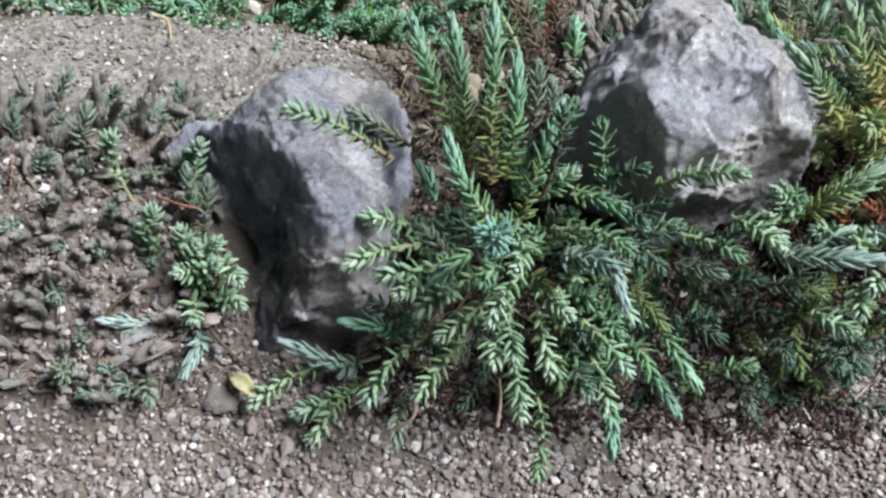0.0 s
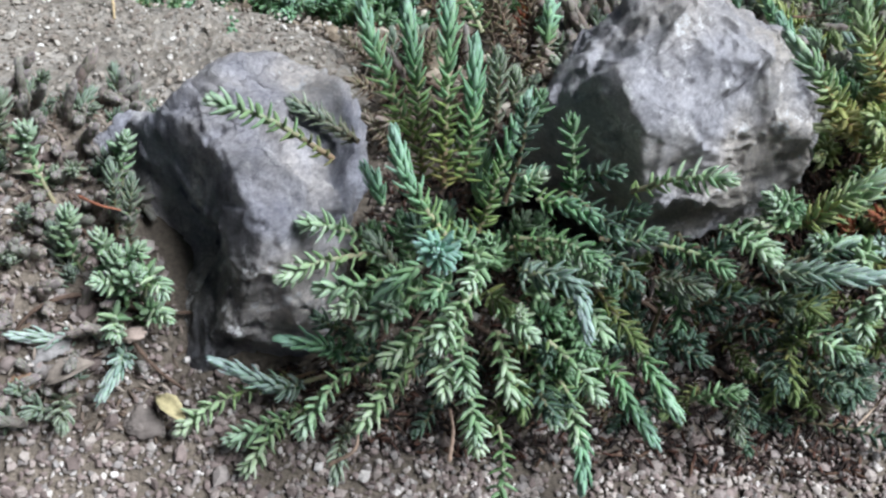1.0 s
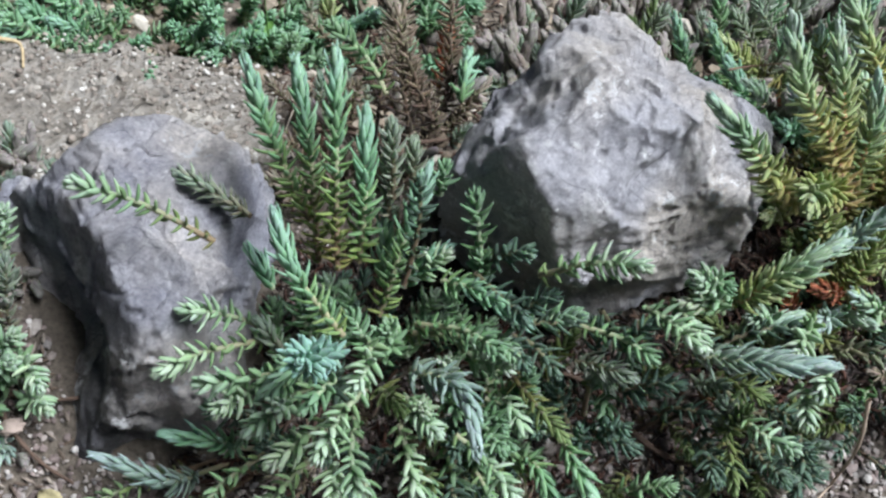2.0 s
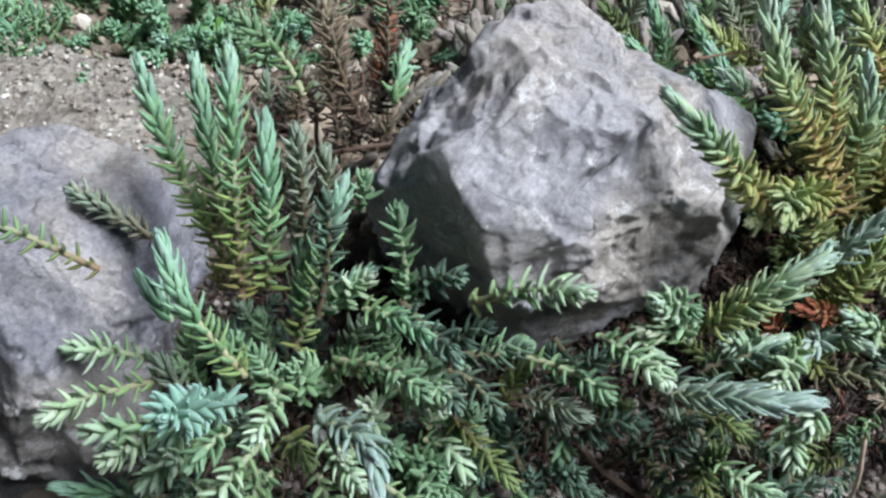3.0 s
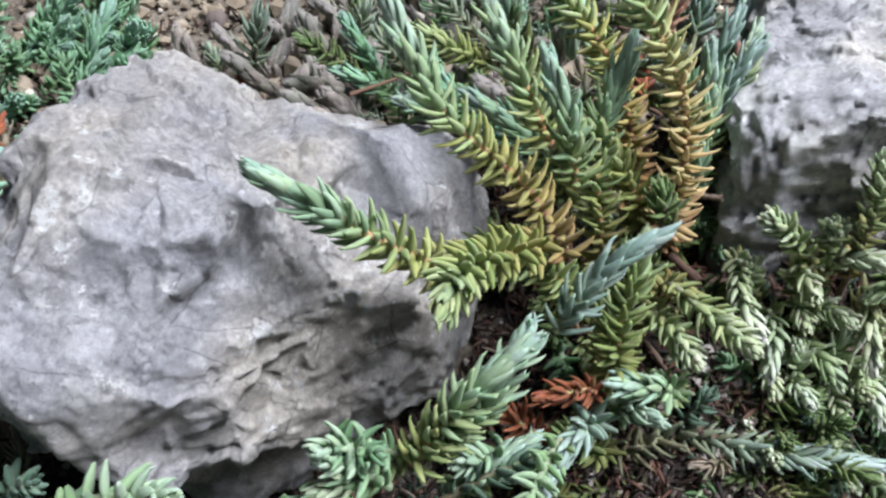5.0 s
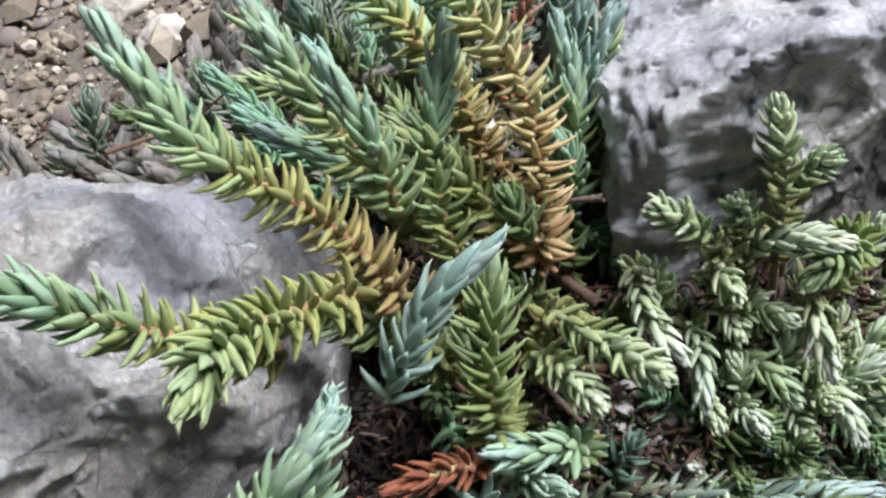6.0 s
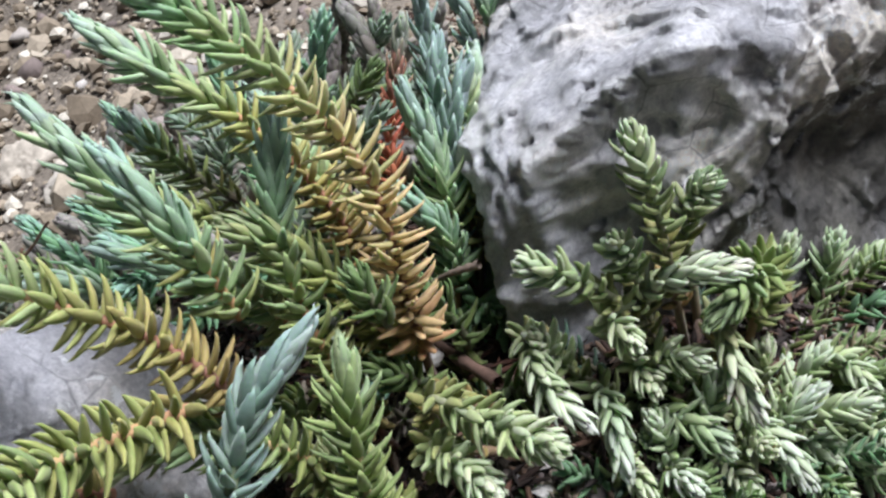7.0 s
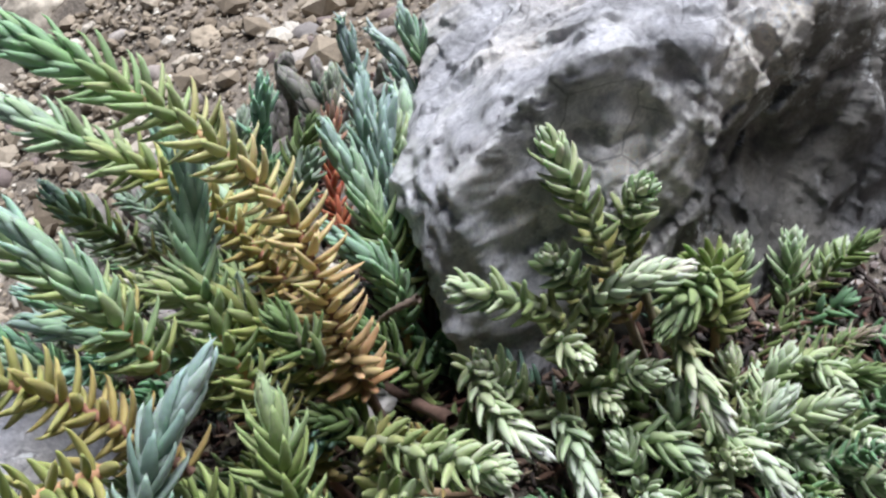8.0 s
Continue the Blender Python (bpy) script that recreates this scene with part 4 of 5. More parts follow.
shoot(white, "chalk", (0.379, 0.412, 0.105), (0.376, 0.397, 0.104), (0.379, 0.384, 0.099))
shoot(white, "chalk", (0.426, 0.397, 0.089), (0.422, 0.384, 0.086), (0.420, 0.373, 0.079))
shoot(white, "lime", (0.403, 0.401, 0.085), (0.401, 0.390, 0.087))
shoot(white, "chalk", (0.390, 0.398, 0.088), (0.388, 0.388, 0.088), (0.384, 0.377, 0.082))
shoot(white, "lime", (0.398, 0.395, 0.076), (0.406, 0.383, 0.076), (0.410, 0.373, 0.072))
shoot(white, "chalk", (0.421, 0.381, 0.067), (0.424, 0.371, 0.066), (0.424, 0.360, 0.061))
shoot(white, "lime", (0.438, 0.379, 0.045), (0.442, 0.369, 0.046))
shoot(white, "lime", (0.433, 0.383, 0.059), (0.440, 0.375, 0.060), (0.452, 0.369, 0.061))
shoot(white, "lime", (0.412, 0.379, 0.060), (0.411, 0.365, 0.062))
shoot(white, "lime", (0.354, 0.406, 0.107), (0.359, 0.384, 0.117), (0.367, 0.369, 0.119))
shoot(white, "lime", (0.345, 0.399, 0.103), (0.347, 0.386, 0.111), (0.351, 0.373, 0.111))
shoot(white, "olive", (0.460, 0.392, 0.047), (0.473, 0.389, 0.051))
shoot(white, "lime", (0.388, 0.387, 0.071), (0.386, 0.374, 0.073))
shoot(white, "golden", (0.445, 0.403, 0.090), (0.435, 0.396, 0.099), (0.422, 0.390, 0.101))
shoot(white, "lime", (0.407, 0.399, 0.087), (0.414, 0.386, 0.093))
shoot(white, "lime", (0.455, 0.387, 0.059), (0.457, 0.374, 0.059))
shoot(white, "lime", (0.453, 0.372, 0.045), (0.453, 0.360, 0.050))
shoot(white, "lime", (0.435, 0.379, 0.046), (0.439, 0.367, 0.046))
shoot(white, "olive", (0.454, 0.384, 0.053), (0.467, 0.373, 0.055))
shoot(white, "lime", (0.384, 0.407, 0.096), (0.380, 0.406, 0.110))
shoot(left, "pale", (-0.088, 0.336, 0.074), (-0.090, 0.338, 0.090))
shoot(left, "pale", (-0.080, 0.332, 0.071), (-0.068, 0.334, 0.087))
shoot(left, "pale", (-0.066, 0.328, 0.074), (-0.054, 0.312, 0.079))
shoot(left, "pale", (-0.083, 0.325, 0.067), (-0.090, 0.318, 0.076))
shoot(left, "pale", (-0.082, 0.314, 0.052), (-0.078, 0.298, 0.056))
shoot(left, "pale", (-0.108, 0.341, 0.074), (-0.105, 0.347, 0.095))
shoot(left, "dull", (-0.079, 0.353, 0.077), (-0.078, 0.367, 0.099))
shoot(left, "pale", (-0.064, 0.318, 0.055), (-0.053, 0.309, 0.060))
shoot(left, "frost", (-0.076, 0.292, 0.044), (-0.080, 0.273, 0.047))
shoot(left, "frost", (-0.108, 0.304, 0.042), (-0.126, 0.298, 0.053))
shoot(left, "pale", (-0.138, 0.392, 0.080), (-0.135, 0.392, 0.101))
shoot(left, "pale", (-0.090, 0.393, 0.083), (-0.086, 0.394, 0.099))
shoot(left, "dull", (-0.091, 0.372, 0.073), (-0.093, 0.383, 0.088))
shoot(left, "dull", (-0.113, 0.340, 0.060), (-0.118, 0.350, 0.075))
shoot(left, "pale", (-0.083, 0.329, 0.070), (-0.080, 0.332, 0.086))
shoot(left, "pale", (-0.077, 0.324, 0.068), (-0.068, 0.322, 0.082))
shoot(dry, "brown", (0.114, 0.447, 0.118), (0.103, 0.489, 0.123), (0.097, 0.530, 0.137))
shoot(dry, "brown", (0.122, 0.453, 0.128), (0.124, 0.491, 0.131), (0.123, 0.533, 0.147))
shoot(dry, "brown", (0.116, 0.438, 0.136), (0.104, 0.467, 0.141), (0.094, 0.499, 0.154))
shoot(dry, "rust", (0.119, 0.474, 0.122), (0.125, 0.522, 0.120))
shoot(dry, "brown", (0.106, 0.434, 0.126), (0.099, 0.467, 0.137), (0.091, 0.502, 0.154))
shoot(dry, "dull", (0.088, 0.491, 0.094), (0.071, 0.520, 0.093), (0.046, 0.547, 0.096), (0.055, 0.580, 0.110))
shoot(dry, "blue", (0.129, 0.449, 0.140), (0.133, 0.485, 0.138))
shoot(dry, "dull", (0.098, 0.376, 0.154), (0.095, 0.391, 0.186))
shoot(dry, "dull", (0.106, 0.384, 0.159), (0.105, 0.392, 0.174))
shoot(dry, "green", (0.119, 0.385, 0.147), (0.120, 0.391, 0.162))
shoot(dry, "dull", (0.034, 0.383, 0.123), (0.019, 0.392, 0.125), (-0.002, 0.402, 0.128))
shoot(dry, "green", (0.092, 0.436, 0.155), (0.082, 0.449, 0.164), (0.063, 0.462, 0.172))
shoot(dry, "golden", (0.056, 0.555, 0.086), (0.056, 0.561, 0.101))

# low fill; the deep shoots carry the gaps' shade in their dark colour
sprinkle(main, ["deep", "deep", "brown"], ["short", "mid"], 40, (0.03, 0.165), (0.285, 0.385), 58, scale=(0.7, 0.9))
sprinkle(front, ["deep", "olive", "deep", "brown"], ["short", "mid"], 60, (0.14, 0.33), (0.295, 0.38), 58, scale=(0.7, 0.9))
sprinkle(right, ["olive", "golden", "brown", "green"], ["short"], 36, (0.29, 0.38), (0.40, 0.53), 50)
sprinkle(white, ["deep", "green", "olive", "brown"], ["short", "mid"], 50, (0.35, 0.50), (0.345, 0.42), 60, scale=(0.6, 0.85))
sprinkle(white, ["olive", "deep", "golden", "olive"], ["short", "mid"], 40, (0.30, 0.42), (0.325, 0.385), 50, scale=(0.75, 1.0))
sprinkle(dry, ["brown", "dull", "brown", "ash"], ["short", "mid"], 40, (0.04, 0.14), (0.43, 0.58), 30)

def dome(owner, styles, count, middle, radii, scale=(0.8, 1.1)):
    """Short shoots over the rounded top of a plant, pointing outwards, their feet inside it."""
    made = 0
    for _ in range(count * 5):
        if made == count:
            break
        d = RNG.normal(0, 1, 3)
        d[2] = abs(d[2]) * 0.9 - 0.15
        d /= np.linalg.norm(d)
        p = np.array(middle) + d * np.array(radii) * RNG.uniform(0.80, 0.98)
        if p[2] < float(ground_z(p[0], p[1])) + 0.004 or inside_rock(p, 0.006):
            continue
        way = Vector(d / np.array(radii)).normalized()
        way = (way + Vector(RNG.normal(0, 0.28, 3)) + Vector((0, 0, 0.15))).normalized()
        stem, leaves = library(styles[int(RNG.integers(len(styles)))], "short")[int(RNG.integers(3))]
        ob = part("shoot", stem, owner)
        part("leaves", leaves, ob, kind="stuff")
        ob.matrix_basis = Matrix.Translation(Vector(p) - way * 0.018 - owner.location) @ way.to_track_quat('Z', 'Y').to_matrix().to_4x4() @ Matrix.Rotation(RNG.uniform(0, 6.3), 4, 'Z') @ Matrix.Scale(RNG.uniform(*scale), 4)
        made += 1


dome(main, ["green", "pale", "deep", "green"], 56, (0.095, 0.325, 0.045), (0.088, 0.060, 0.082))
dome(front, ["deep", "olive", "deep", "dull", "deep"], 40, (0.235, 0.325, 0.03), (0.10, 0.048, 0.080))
dome(white, ["lime", "lime", "chalk", "olive"], 34, (0.405, 0.385, 0.025), (0.060, 0.038, 0.058))


def runners(owner, count, reach):
    """Woody creeping stems over the soil, from the plant's root."""
    for n in range(count):
        a = RNG.uniform(0, 6.3)
        pts = []
        for k in (0.0, 0.35, 0.7, 1.0):
            x = owner.location.x + math.cos(a + 0.5 * k) * reach * k
            y = owner.location.y + math.sin(a + 0.5 * k) * reach * k
            pts.append((x, y, float(ground_z(x, y)) + 0.0015 + 0.006 * k * (1 - k) * 4))
        part("runner", tube_mesh("runner", pts, 0.0016, WOOD), owner, -owner.location, "bare brown woody runner")


WOOD = plain("brown_wood", (0.10, 0.065, 0.045), 0.85, 300.0)
for plant in (main, front, right, white, left, dry):
    runners(plant, 4, 0.055)

ashy = clump("stonecrop", -0.18, 0.37, "mat of dull grey-brown stonecrop buds on dry soil")
sprinkle(ashy, ["ash", "ash", "ash", "dull"], ["bud", "bud", "bud", "short"], 400, (-0.32, -0.07), (0.265, 0.47), 18, scale=(0.8, 1.35), full=1.6)
grey_bed = clump("stonecrop", 0.28, 0.58, "mat of upright grey stonecrop buds behind a rock")
sprinkle(grey_bed, ["ash", "ash", "dull", "ash"], ["bud", "bud", "bud", "short"], 290, (0.16, 0.44), (0.485, 0.68), 16, scale=(1.1, 1.8))
sprinkle(grey_bed, ["rust", "ash", "dull", "olive"], ["short"], 24, (0.18, 0.42), (0.49, 0.64), 20)
rear = clump("stonecrop", -0.08, 0.66, "low bright green stonecrop carpet behind a flat stone")
sprinkle(rear, ["mint", "mint", "green", "blue"], ["short", "mid", "mid"], 295, (-0.36, 0.15), (0.60, 0.73), 26, scale=(0.9, 1.3), full=3.0)
tall_bed = clump("stonecrop", 0.30, 0.50, "upright blue-green stonecrop shoots with olive feet")
sprinkle(tall_bed, ["blue", "olive", "dull", "blue"], ["long", "mid"], 26, (0.275, 0.40), (0.46, 0.62), 16)


# ---- gravel and stones ----
def pebble_shapes(detail, count, seed):
    out = []
    rng = np.random.default_rng(seed)
    bm = bmesh.new()
    bmesh.ops.create_icosphere(bm, subdivisions=detail, radius=0.5)
    D = np.array([v.co[:] for v in bm.verts])
    F = [[v.index for v in f.verts] for f in bm.faces]
    bm.free()
    for _ in range(count):
        N = rng.normal(0, 1, (9, 3))
        N /= np.linalg.norm(N, axis=1)[:, None]
        d = rng.uniform(0.28, 0.5, 9)
        u = D / np.linalg.norm(D, axis=1)[:, None]
        r = np.minimum((((np.maximum(u @ N.T, 1e-3)) / d) ** 12).sum(1) ** (-1 / 12), 0.62)
        out.append(u * r[:, None] * np.array([1.0, rng.uniform(0.65, 0.95), rng.uniform(0.42, 0.75)]) * (1 + rng.normal(0, 0.04, (len(u), 1))))
    return out, np.array(F)


def turned(rng):
    return np.array((Matrix.Rotation(rng.uniform(0, 6.3), 3, 'Z') @ Matrix.Rotation(rng.normal(0, 0.35), 3, 'X') @ Matrix.Rotation(rng.normal(0, 0.35), 3, 'Y')))


def gravel(name, owner, spots, sizes, detail, mat, seed):
    """Many small stones lying on the ground, in one mesh."""
    shapes, F = pebble_shapes(detail, 14, seed)
    rng = np.random.default_rng(seed)
    V, G, base = [], [], 0
    for (x, y, z), s in zip(spots, sizes):
        shape = shapes[int(rng.integers(14))] @ turned(rng).T * s
        V.append(shape + np.array([x, y, z + 0.0012 + 0.16 * s]))
        G.append(F + base)
        base += len(shape)
    part(name, mesh_of(name, np.vstack(V), np.vstack(G), mat, False), owner, kind="stuff")


def spots_in(rng, count, x, y, weight=None, rocks=True):
    out = []
    while len(out) < count:
        px, py = rng.uniform(*x), rng.uniform(*y)
        if weight is not None and rng.uniform() > weight(px, py):
            continue
        pz = float(ground_z(px, py))
        if rocks and inside_rock((px, py, pz + 0.003)):
            continue
        out.append((px, py, pz))
    return out


def path_weight(x, y):
    foot = 0.235 + 0.20 * min(max(x, -0.3), 0.5)
    floor = 0.5 if x < -0.05 else 0.12
    return float(1 - (1 - floor) * step(foot + 0.03, foot + 0.10, y))


rng = np.random.default_rng(5)
near = spots_in(rng, 24000, (-0.34, 0.56), (0.11, 0.42), path_weight)
gravel("fine_gravel", GROUND, near, rng.lognormal(math.log(0.0037), 0.34, len(near)), 1, GRAVEL, 21)
grit = spots_in(rng, 9000, (-0.34, 0.58), (0.13, 0.47))
gravel("grit", GROUND, grit, rng.uniform(0.0014, 0.0030, len(grit)), 1, GRAVEL, 22)
rear_spots = spots_in(rng, 15000, (-0.36, 0.72), (0.46, 1.08))
gravel("soil_crumbs", GROUND, rear_spots, rng.lognormal(math.log(0.0040), 0.68, len(rear_spots)), 1, chips("soil_crumb", [(0.0, (0.15, 0.117, 0.08)), (0.5, (0.27, 0.222, 0.16)), (0.85, (0.37, 0.315, 0.24)), (0.97, (0.56, 0.52, 0.44))]), 23)


def slab_top(x, y):
    return min(0.031 - 0.24 * (y - 0.52), 0.036 - 0.30 * (y - 0.52) - 0.12 * (x + 0.10)) / 0.965


slab_spots = []
while len(slab_spots) < 1800:
    px, py = rng.uniform(-0.27, 0.03), rng.uniform(0.44, 0.60)
    slab_spots.append((px, py, slab_top(px, py) - 0.001))
gravel("slab_grit", GROUND, slab_spots, rng.lognormal(math.log(0.0028), 0.35, len(slab_spots)), 1, chips("tan_grit", [(0.0, (0.17, 0.14, 0.115)), (0.4, (0.27, 0.235, 0.195)), (0.75, (0.38, 0.35, 0.30)), (0.95, (0.62, 0.60, 0.55))]), 24)
shapes, F = pebble_shapes(2, 8, 31)
PEBBLES = [mesh_of("pebble", s, F, PEBBLE, True) for s in shapes]
for (px, py, pz) in spots_in(rng, 190, (-0.30, 0.50), (0.17, 0.34), path_weight) + spots_in(rng, 90, (0.05, 0.60), (0.62, 1.0)):
    size = rng.uniform(0.006, 0.0105) if py < 0.5 else rng.uniform(0.007, 0.022)
    ob = part("pebble", PEBBLES[int(rng.integers(8))], GROUND)
    ob.matrix_basis = Matrix.Translation((px, py, pz + 0.10 * size)) @ Matrix(turned(rng)).to_4x4() @ Matrix.Scale(size, 4)


def single_stone(x, y, z, size, colour, label, turn=0.0, flat=0.55, seed=1):
    shapes, F = pebble_shapes(4, 1, seed)
    worn = [1 + 0.16 * noise.fractal(Vector(v) * 5 + Vector((seed, 0, 0)), 0.8, 2.0, 5) for v in shapes[0]]
    V = shapes[0] * np.array([1, 1, flat / 0.6]) * np.array(worn)[:, None] * size
    ob = new("stone", mesh_of("stone", V, F, plain("stone_" + str(seed), colour, 0.85, 160.0), True))
    ob.matrix_world = Matrix.Translation((x, y, z)) @ Matrix.Rotation(turn, 4, 'Z')
    return tagged(ob, label, "stone", "loose stones")


single_stone(0.343, 0.324, 0.003, 0.021, (0.62, 0.57, 0.50), "small white pebble lying on the gravel path", 0.7, 0.6, 41)
single_stone(-0.113, 0.299, 0.040, 0.024, (0.30, 0.29, 0.28), "smooth grey pebble among dry buds", 0.2, 0.5, 42)
single_stone(-0.066, 0.272, 0.018, 0.023, (0.16, 0.138, 0.122), "flat brown stone half sunk in gravel", 0.1, 0.35, 43)
single_stone(0.270, 0.284, -0.006, 0.014, (0.25, 0.20, 0.17), "brown angular stone chip on the gravel", 1.3, 0.4, 44)
single_stone(0.354, 0.436, 0.088, 0.013, (0.62, 0.58, 0.55), "pale stone chip among withered leaves", 0.4, 0.4, 45)
single_stone(-0.072, 0.305, 0.050, 0.013, (0.30, 0.24, 0.20), "small tan pebble beside a dark rock", 0.1, 0.5, 46)
single_stone(-0.125, 0.282, 0.034, 0.012, (0.26, 0.165, 0.10), "small orange-brown stone chip in the soil", 0.9, 0.5, 47)

single_stone(0.322, 1.142, -0.002, 0.072, (0.52, 0.46, 0.37), "large pale tan stone lying on bare soil", 0.0, 0.6, 60)
single_stone(0.408, 0.898, 0.002, 0.029, (0.36, 0.3, 0.22), "tan angular stone on bare soil", 0.7, 0.6, 61)
single_stone(0.452, 0.839, 0.001, 0.019, (0.46, 0.42, 0.36), "small pale stone on bare soil", 1.4, 0.6, 62)
single_stone(0.437, 0.872, 0.000, 0.022, (0.34, 0.31, 0.27), "grey-brown stone on bare soil", 2.1, 0.6, 63)
single_stone(0.251, 0.733, 0.005, 0.028, (0.58, 0.53, 0.45), "whitish stone behind the stonecrop shoots", 2.8, 0.6, 64)
single_stone(0.231, 0.794, -0.010, 0.037, (0.45, 0.4, 0.33), "broad buff stone half sunk in soil", 3.5, 0.6, 65)


def dry_stem(points, radius, colour, label):
    ob = new("dry_stem", tube_mesh("dry_stem", points, radius, plain("stem", colour, 0.8, 300.0)))
    return tagged(ob, label, "dry stem", "fallen stems")


dry_stem([(-0.235, 0.488, 0.033), (-0.212, 0.439, 0.045), (-0.193, 0.374, 0.069)], 0.0012, (0.24, 0.12, 0.06), "reddish brown dry stem curving over the soil")
dry_stem([(-0.193, 0.354, 0.058), (-0.182, 0.331, 0.053), (-0.172, 0.308, 0.041)], 0.0013, (0.28, 0.16, 0.08), "reddish brown dry stem curving over the soil")
dry_stem([(-0.186, 0.305, 0.040), (-0.178, 0.284, 0.032), (-0.164, 0.273, 0.031), (-0.142, 0.272, 0.032)], 0.0013, (0.42, 0.31, 0.20), "tan dry stem arched over the gravel")
dry_stem([(-0.151, 0.572, 0.032), (-0.140, 0.575, 0.025), (-0.135, 0.559, 0.021)], 0.0016, (0.48, 0.38, 0.22), "straw-coloured curled dry stem on a flat stone")
dry_stem([(-0.108, 0.370, 0.075), (-0.094, 0.357, 0.087), (-0.082, 0.354, 0.088)], 0.0009, (0.36, 0.14, 0.08), "thin red-brown needle lying by a rock")
dry_stem([(-0.171, 0.303, 0.039), (-0.166, 0.311, 0.043)], 0.0008, (0.45, 0.38, 0.30), "short pale straw on the soil")
dry_stem([(0.033, 0.242, 0.049), (0.044, 0.245, 0.062), (0.045, 0.255, 0.067)], 0.0013, (0.30, 0.22, 0.16), "bare grey-brown stem bent onto the gravel")
dry_stem([(0.089, 0.242, 0.063), (0.089, 0.251, 0.076), (0.085, 0.253, 0.096)], 0.0013, (0.33, 0.24, 0.18), "bare grey-brown stem bent onto the gravel")
dry_stem([(0.324, 0.319, 0.102), (0.332, 0.311, 0.069), (0.345, 0.316, 0.010), (0.329, 0.301, 0.011)], 0.0011, (0.40, 0.32, 0.24), "pale dry stem across a white pebble")
dry_stem([(0.048, 0.444, 0.091), (0.034, 0.507, 0.035), (0.038, 0.541, 0.030)], 0.0007, (0.40, 0.36, 0.28), "thin straw standing in the soil")
dry_stem([(0.256, 0.459, 0.167), (0.274, 0.480, 0.150), (0.288, 0.474, 0.160)], 0.0007, (0.14, 0.08, 0.05), "thin dark twig over grey buds")
dry_stem([(0.368, 0.411, 0.094), (0.361, 0.442, 0.084), (0.355, 0.452, 0.101), (0.359, 0.455, 0.121)], 0.0020, (0.12, 0.07, 0.05), "dark woody creeping stem under the shoots")
dry_stem([(0.378, 0.429, 0.118), (0.371, 0.435, 0.114), (0.364, 0.446, 0.103)], 0.0012, (0.16, 0.12, 0.09), "grey-brown rootlet beside a rock")
dry_stem([(0.403, 0.490, 0.130), (0.402, 0.481, 0.123), (0.400, 0.475, 0.118)], 0.0012, (0.30, 0.16, 0.12), "pinkish bare stem behind the shoots")


# ---- leaf litter ----
def litter(name, owner, x, y, count, stops, seed, lift=0.004):
    """Shrivelled fallen leaves, little curled spindles, in one mesh."""
    rng = np.random.default_rng(seed)
    V, G, base = [], [], 0
    spots = spots_in(rng, count, x, y)
    for px, py, pz in spots:
        ln, wd = rng.uniform(0.005, 0.010), rng.uniform(0.0012, 0.0024)
        rot = np.array(Matrix.Rotation(rng.uniform(0, 6.3), 3, 'Z') @ Matrix.Rotation(rng.normal(0, 0.5), 3, 'Y'))
        rows = []
        for r, w in ((-0.5, 0.3), (-0.2, 1.0), (0.2, 0.9), (0.5, 0.15)):
            for g in range(4):
                a = g * math.pi / 2
                rows.append((ln * r, wd * w * 0.5 * math.cos(a), wd * w * 0.3 * math.sin(a) + 0.25 * ln * (0.25 - r * r)))
        V.append(np.array(rows) @ rot.T + np.array([px, py, pz + lift * rng.uniform(0.3, 1.6)]))
        f = [(k * 4 + j, k * 4 + (j + 1) % 4, k * 4 + 4 + (j + 1) % 4, k * 4 + 4 + j) for k in range(3) for j in range(4)]
        G.append(np.array(f) + base)
        base += 16
    part(name, mesh_of(name, np.vstack(V), np.vstack(G), chips(name, stops), True), owner, kind="stuff")


# withered browns, darkened further: shade under the shoots is painted in
SHADED_BROWN_STOPS = [(0.0, (0.014, 0.009, 0.007)), (0.5, (0.03, 0.016, 0.011)), (0.8, (0.085, 0.034, 0.02)), (0.93, (0.13, 0.08, 0.05)), (1.0, (0.22, 0.17, 0.13))]
litter("withered_leaves", GROUND, (0.27, 0.50), (0.34, 0.53), 4200, SHADED_BROWN_STOPS, 51)
litter("withered_leaves", GROUND, (0.0, 0.33), (0.27, 0.42), 3600, SHADED_BROWN_STOPS, 52)
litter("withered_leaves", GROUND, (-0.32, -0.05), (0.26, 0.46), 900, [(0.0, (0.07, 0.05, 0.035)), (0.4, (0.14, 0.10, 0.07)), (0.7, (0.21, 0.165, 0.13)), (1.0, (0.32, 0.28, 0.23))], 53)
litter("withered_leaves", GROUND, (0.02, 0.48), (0.44, 0.70), 2400, SHADED_BROWN_STOPS, 54)


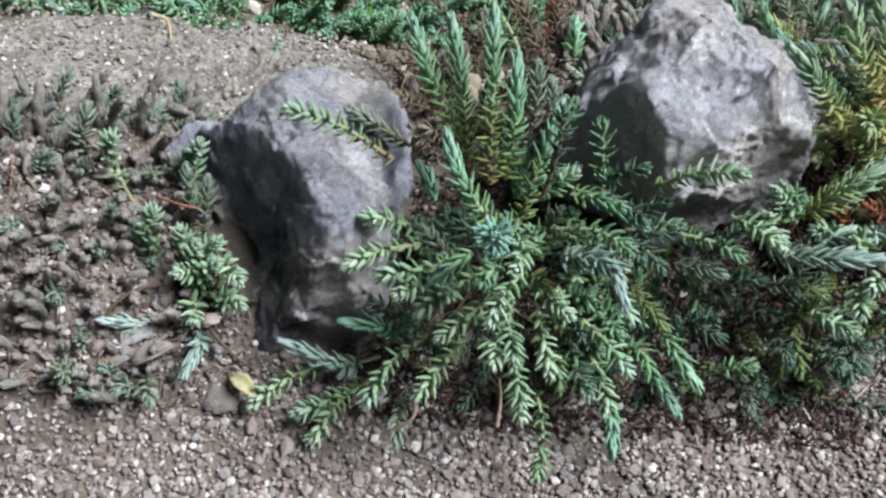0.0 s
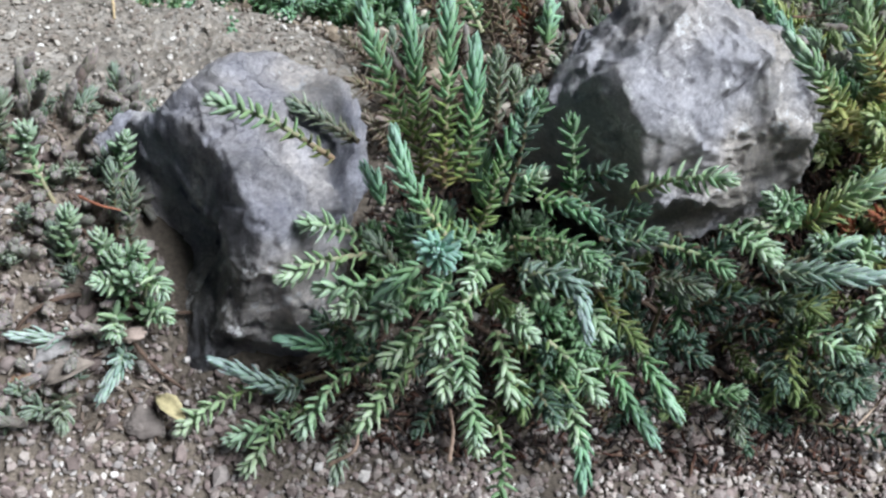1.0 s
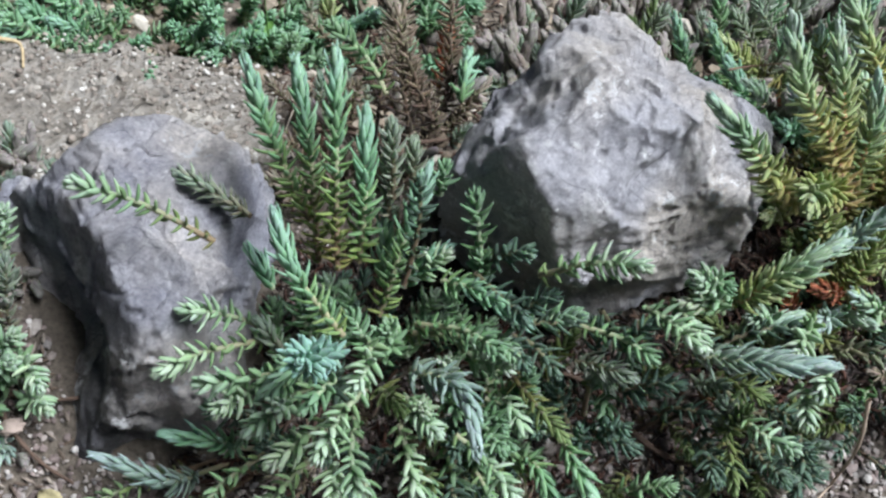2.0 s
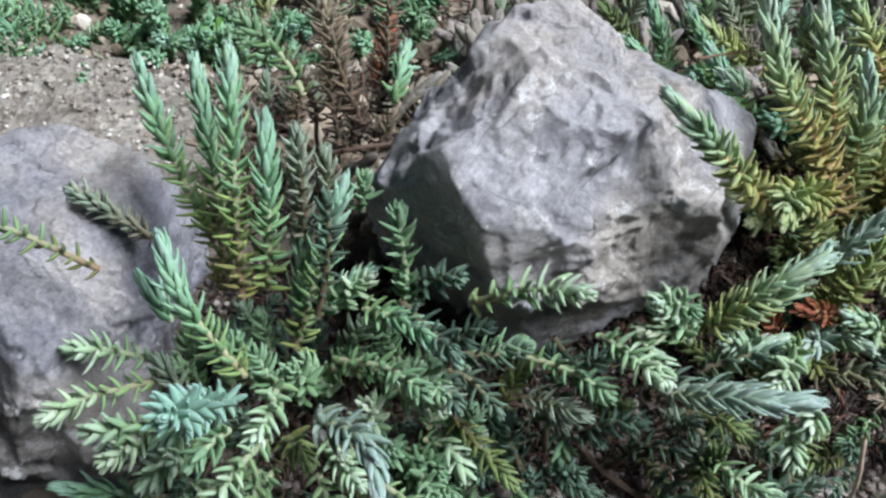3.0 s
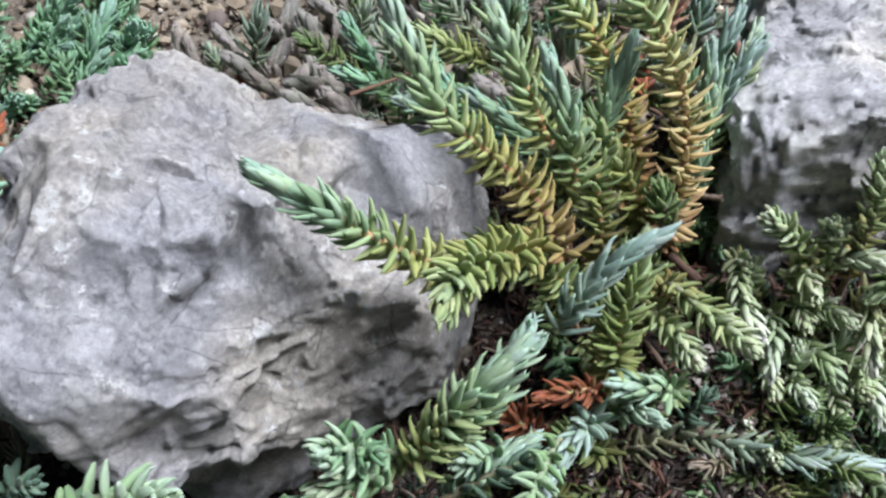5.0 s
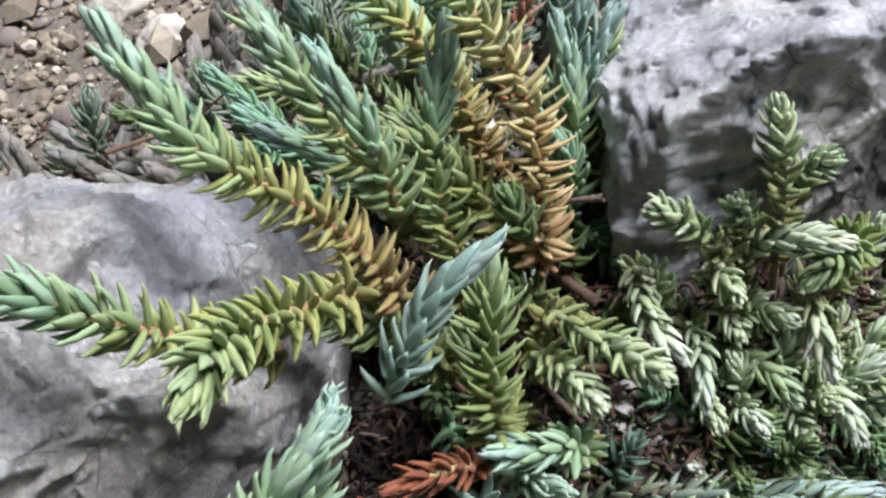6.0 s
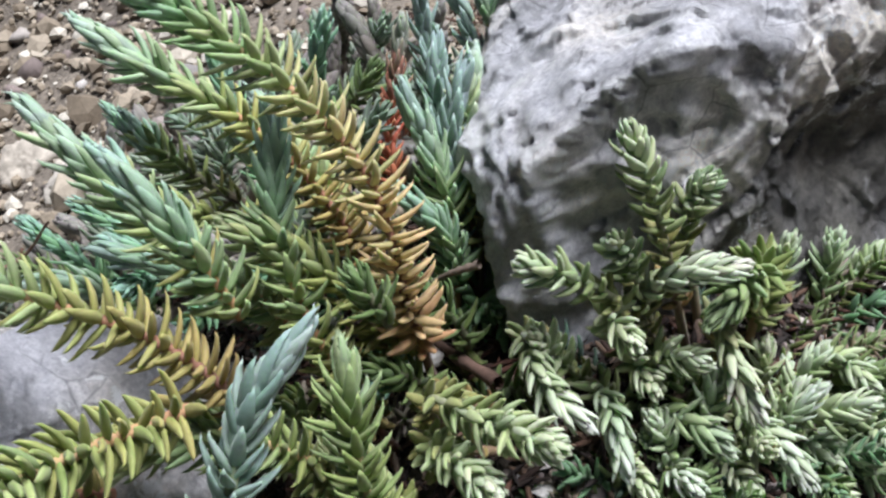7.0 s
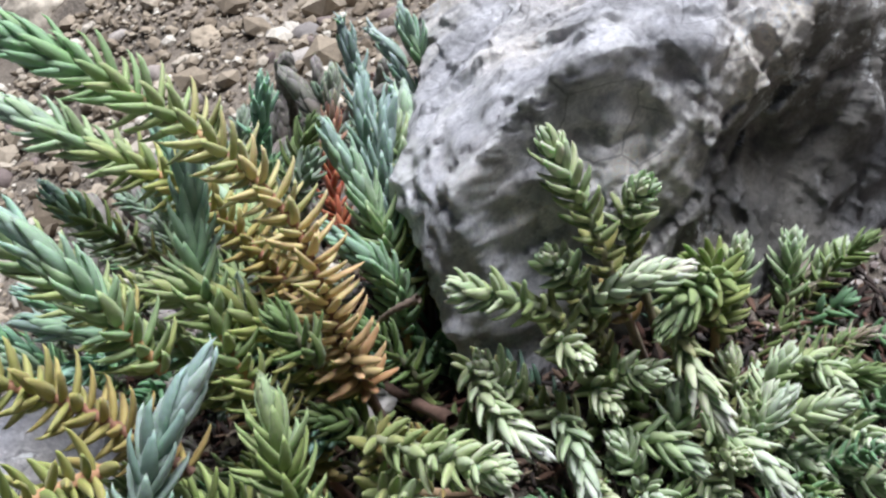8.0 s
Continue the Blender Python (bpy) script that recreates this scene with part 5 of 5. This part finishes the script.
def flower(x, y, z, label):
    """A small yellow flower over a few broad green leaves."""
    ob = new("flowering_weed")
    ob.location = (x, y, float(ground_z(x, y)))
    tagged(ob, label, "flower")
    tall = z - ob.location.z
    yellow, leafgreen = plain("yellow_petal", (0.72, 0.55, 0.02), 0.6, 400.0, 0.15), plain("weed_leaf", (0.10, 0.22, 0.04), 0.55, 250.0, 0.3)
    part("stem", tube_mesh("stem", [(0, 0, 0), (0.001, 0.001, tall * 0.5), (0, 0, tall)], 0.0007, leafgreen), ob)

    def blade(length, width, cup):
        rows, faces = [], []
        for i, (r, w) in enumerate(((0, 0.25), (0.3, 0.8), (0.6, 1.0), (0.85, 0.7), (1.0, 0.1))):
            for j, side in enumerate((-1, -0.5, 0, 0.5, 1)):
                rows.append((length * r, 0.5 * width * w * side, cup * length * (r * r + 0.25 * side * side * w)))
            if i:
                faces += [((i - 1) * 5 + j, (i - 1) * 5 + j + 1, i * 5 + j + 1, i * 5 + j) for j in range(4)]
        return np.array(rows), faces

    V, F = blade(0.0036, 0.0030, 0.35)
    petal = mesh_of("petal", V, F, yellow)
    for k in range(5):
        p = part("petal", petal, ob)
        p.matrix_basis = Matrix.Translation((0, 0, tall)) @ Matrix.Rotation(k * 1.2566, 4, 'Z')
    V, F = blade(0.017, 0.011, 0.25)
    leaf = mesh_of("leaf", V, F, leafgreen)
    for k in range(7):
        p = part("leaf", leaf, ob)
        p.matrix_basis = Matrix.Translation((0, 0, 0.003 + 0.0025 * k)) @ Matrix.Rotation(k * 2.3, 4, 'Z') @ Matrix.Rotation(-0.35, 4, 'Y') @ Matrix.Scale(1 - 0.06 * k, 4)


flower(0.006, 0.640, 0.029, "small yellow flower over broad green leaves")


def fallen_leaf(x, y, z, length, colour, turn, label):
    """A dry, curled, fallen leaf with its midrib."""
    rows, faces = [], []
    for i, (r, w) in enumerate(((0, 0.12), (0.2, 0.7), (0.45, 1.0), (0.7, 0.8), (0.9, 0.35), (1.0, 0.05))):
        for j, side in enumerate((-1, -0.5, 0, 0.5, 1)):
            rows.append((length * (r - 0.5), 0.24 * length * w * side, 0.16 * length * (abs(side) * w + math.sin(r * 3.1)) + 0.004 * length * math.sin(9 * r + 5 * side)))
        if i:
            faces += [((i - 1) * 5 + j, (i - 1) * 5 + j + 1, i * 5 + j + 1, i * 5 + j) for j in range(4)]
    ob = new("fallen_leaf", mesh_of("fallen_leaf", rows, faces, plain("dry_leaf", colour, 0.8, 220.0)))
    thick = ob.modifiers.new("thickness", 'SOLIDIFY')
    thick.thickness = 0.0004
    ob.matrix_world = Matrix.Translation((x, y, z)) @ Matrix.Rotation(turn, 4, 'Z')
    return tagged(ob, label, "leaf", "fallen leaves")


fallen_leaf(-0.050, 0.276, 0.026, 0.022, (0.42, 0.37, 0.20), -0.7, "curled pale yellow dry leaf on the gravel")
fallen_leaf(-0.142, 0.390, 0.064, 0.018, (0.48, 0.42, 0.33), 0.1, "flat pale tan dry leaf on the soil")
fallen_leaf(-0.100, 0.285, 0.040, 0.026, (0.20, 0.17, 0.14), 0.6, "narrow grey-brown dry leaf on the soil")
fallen_leaf(0.415, 0.360, 0.032, 0.014, (0.36, 0.29, 0.24), 0.3, "small buff dry leaf under the stonecrop")
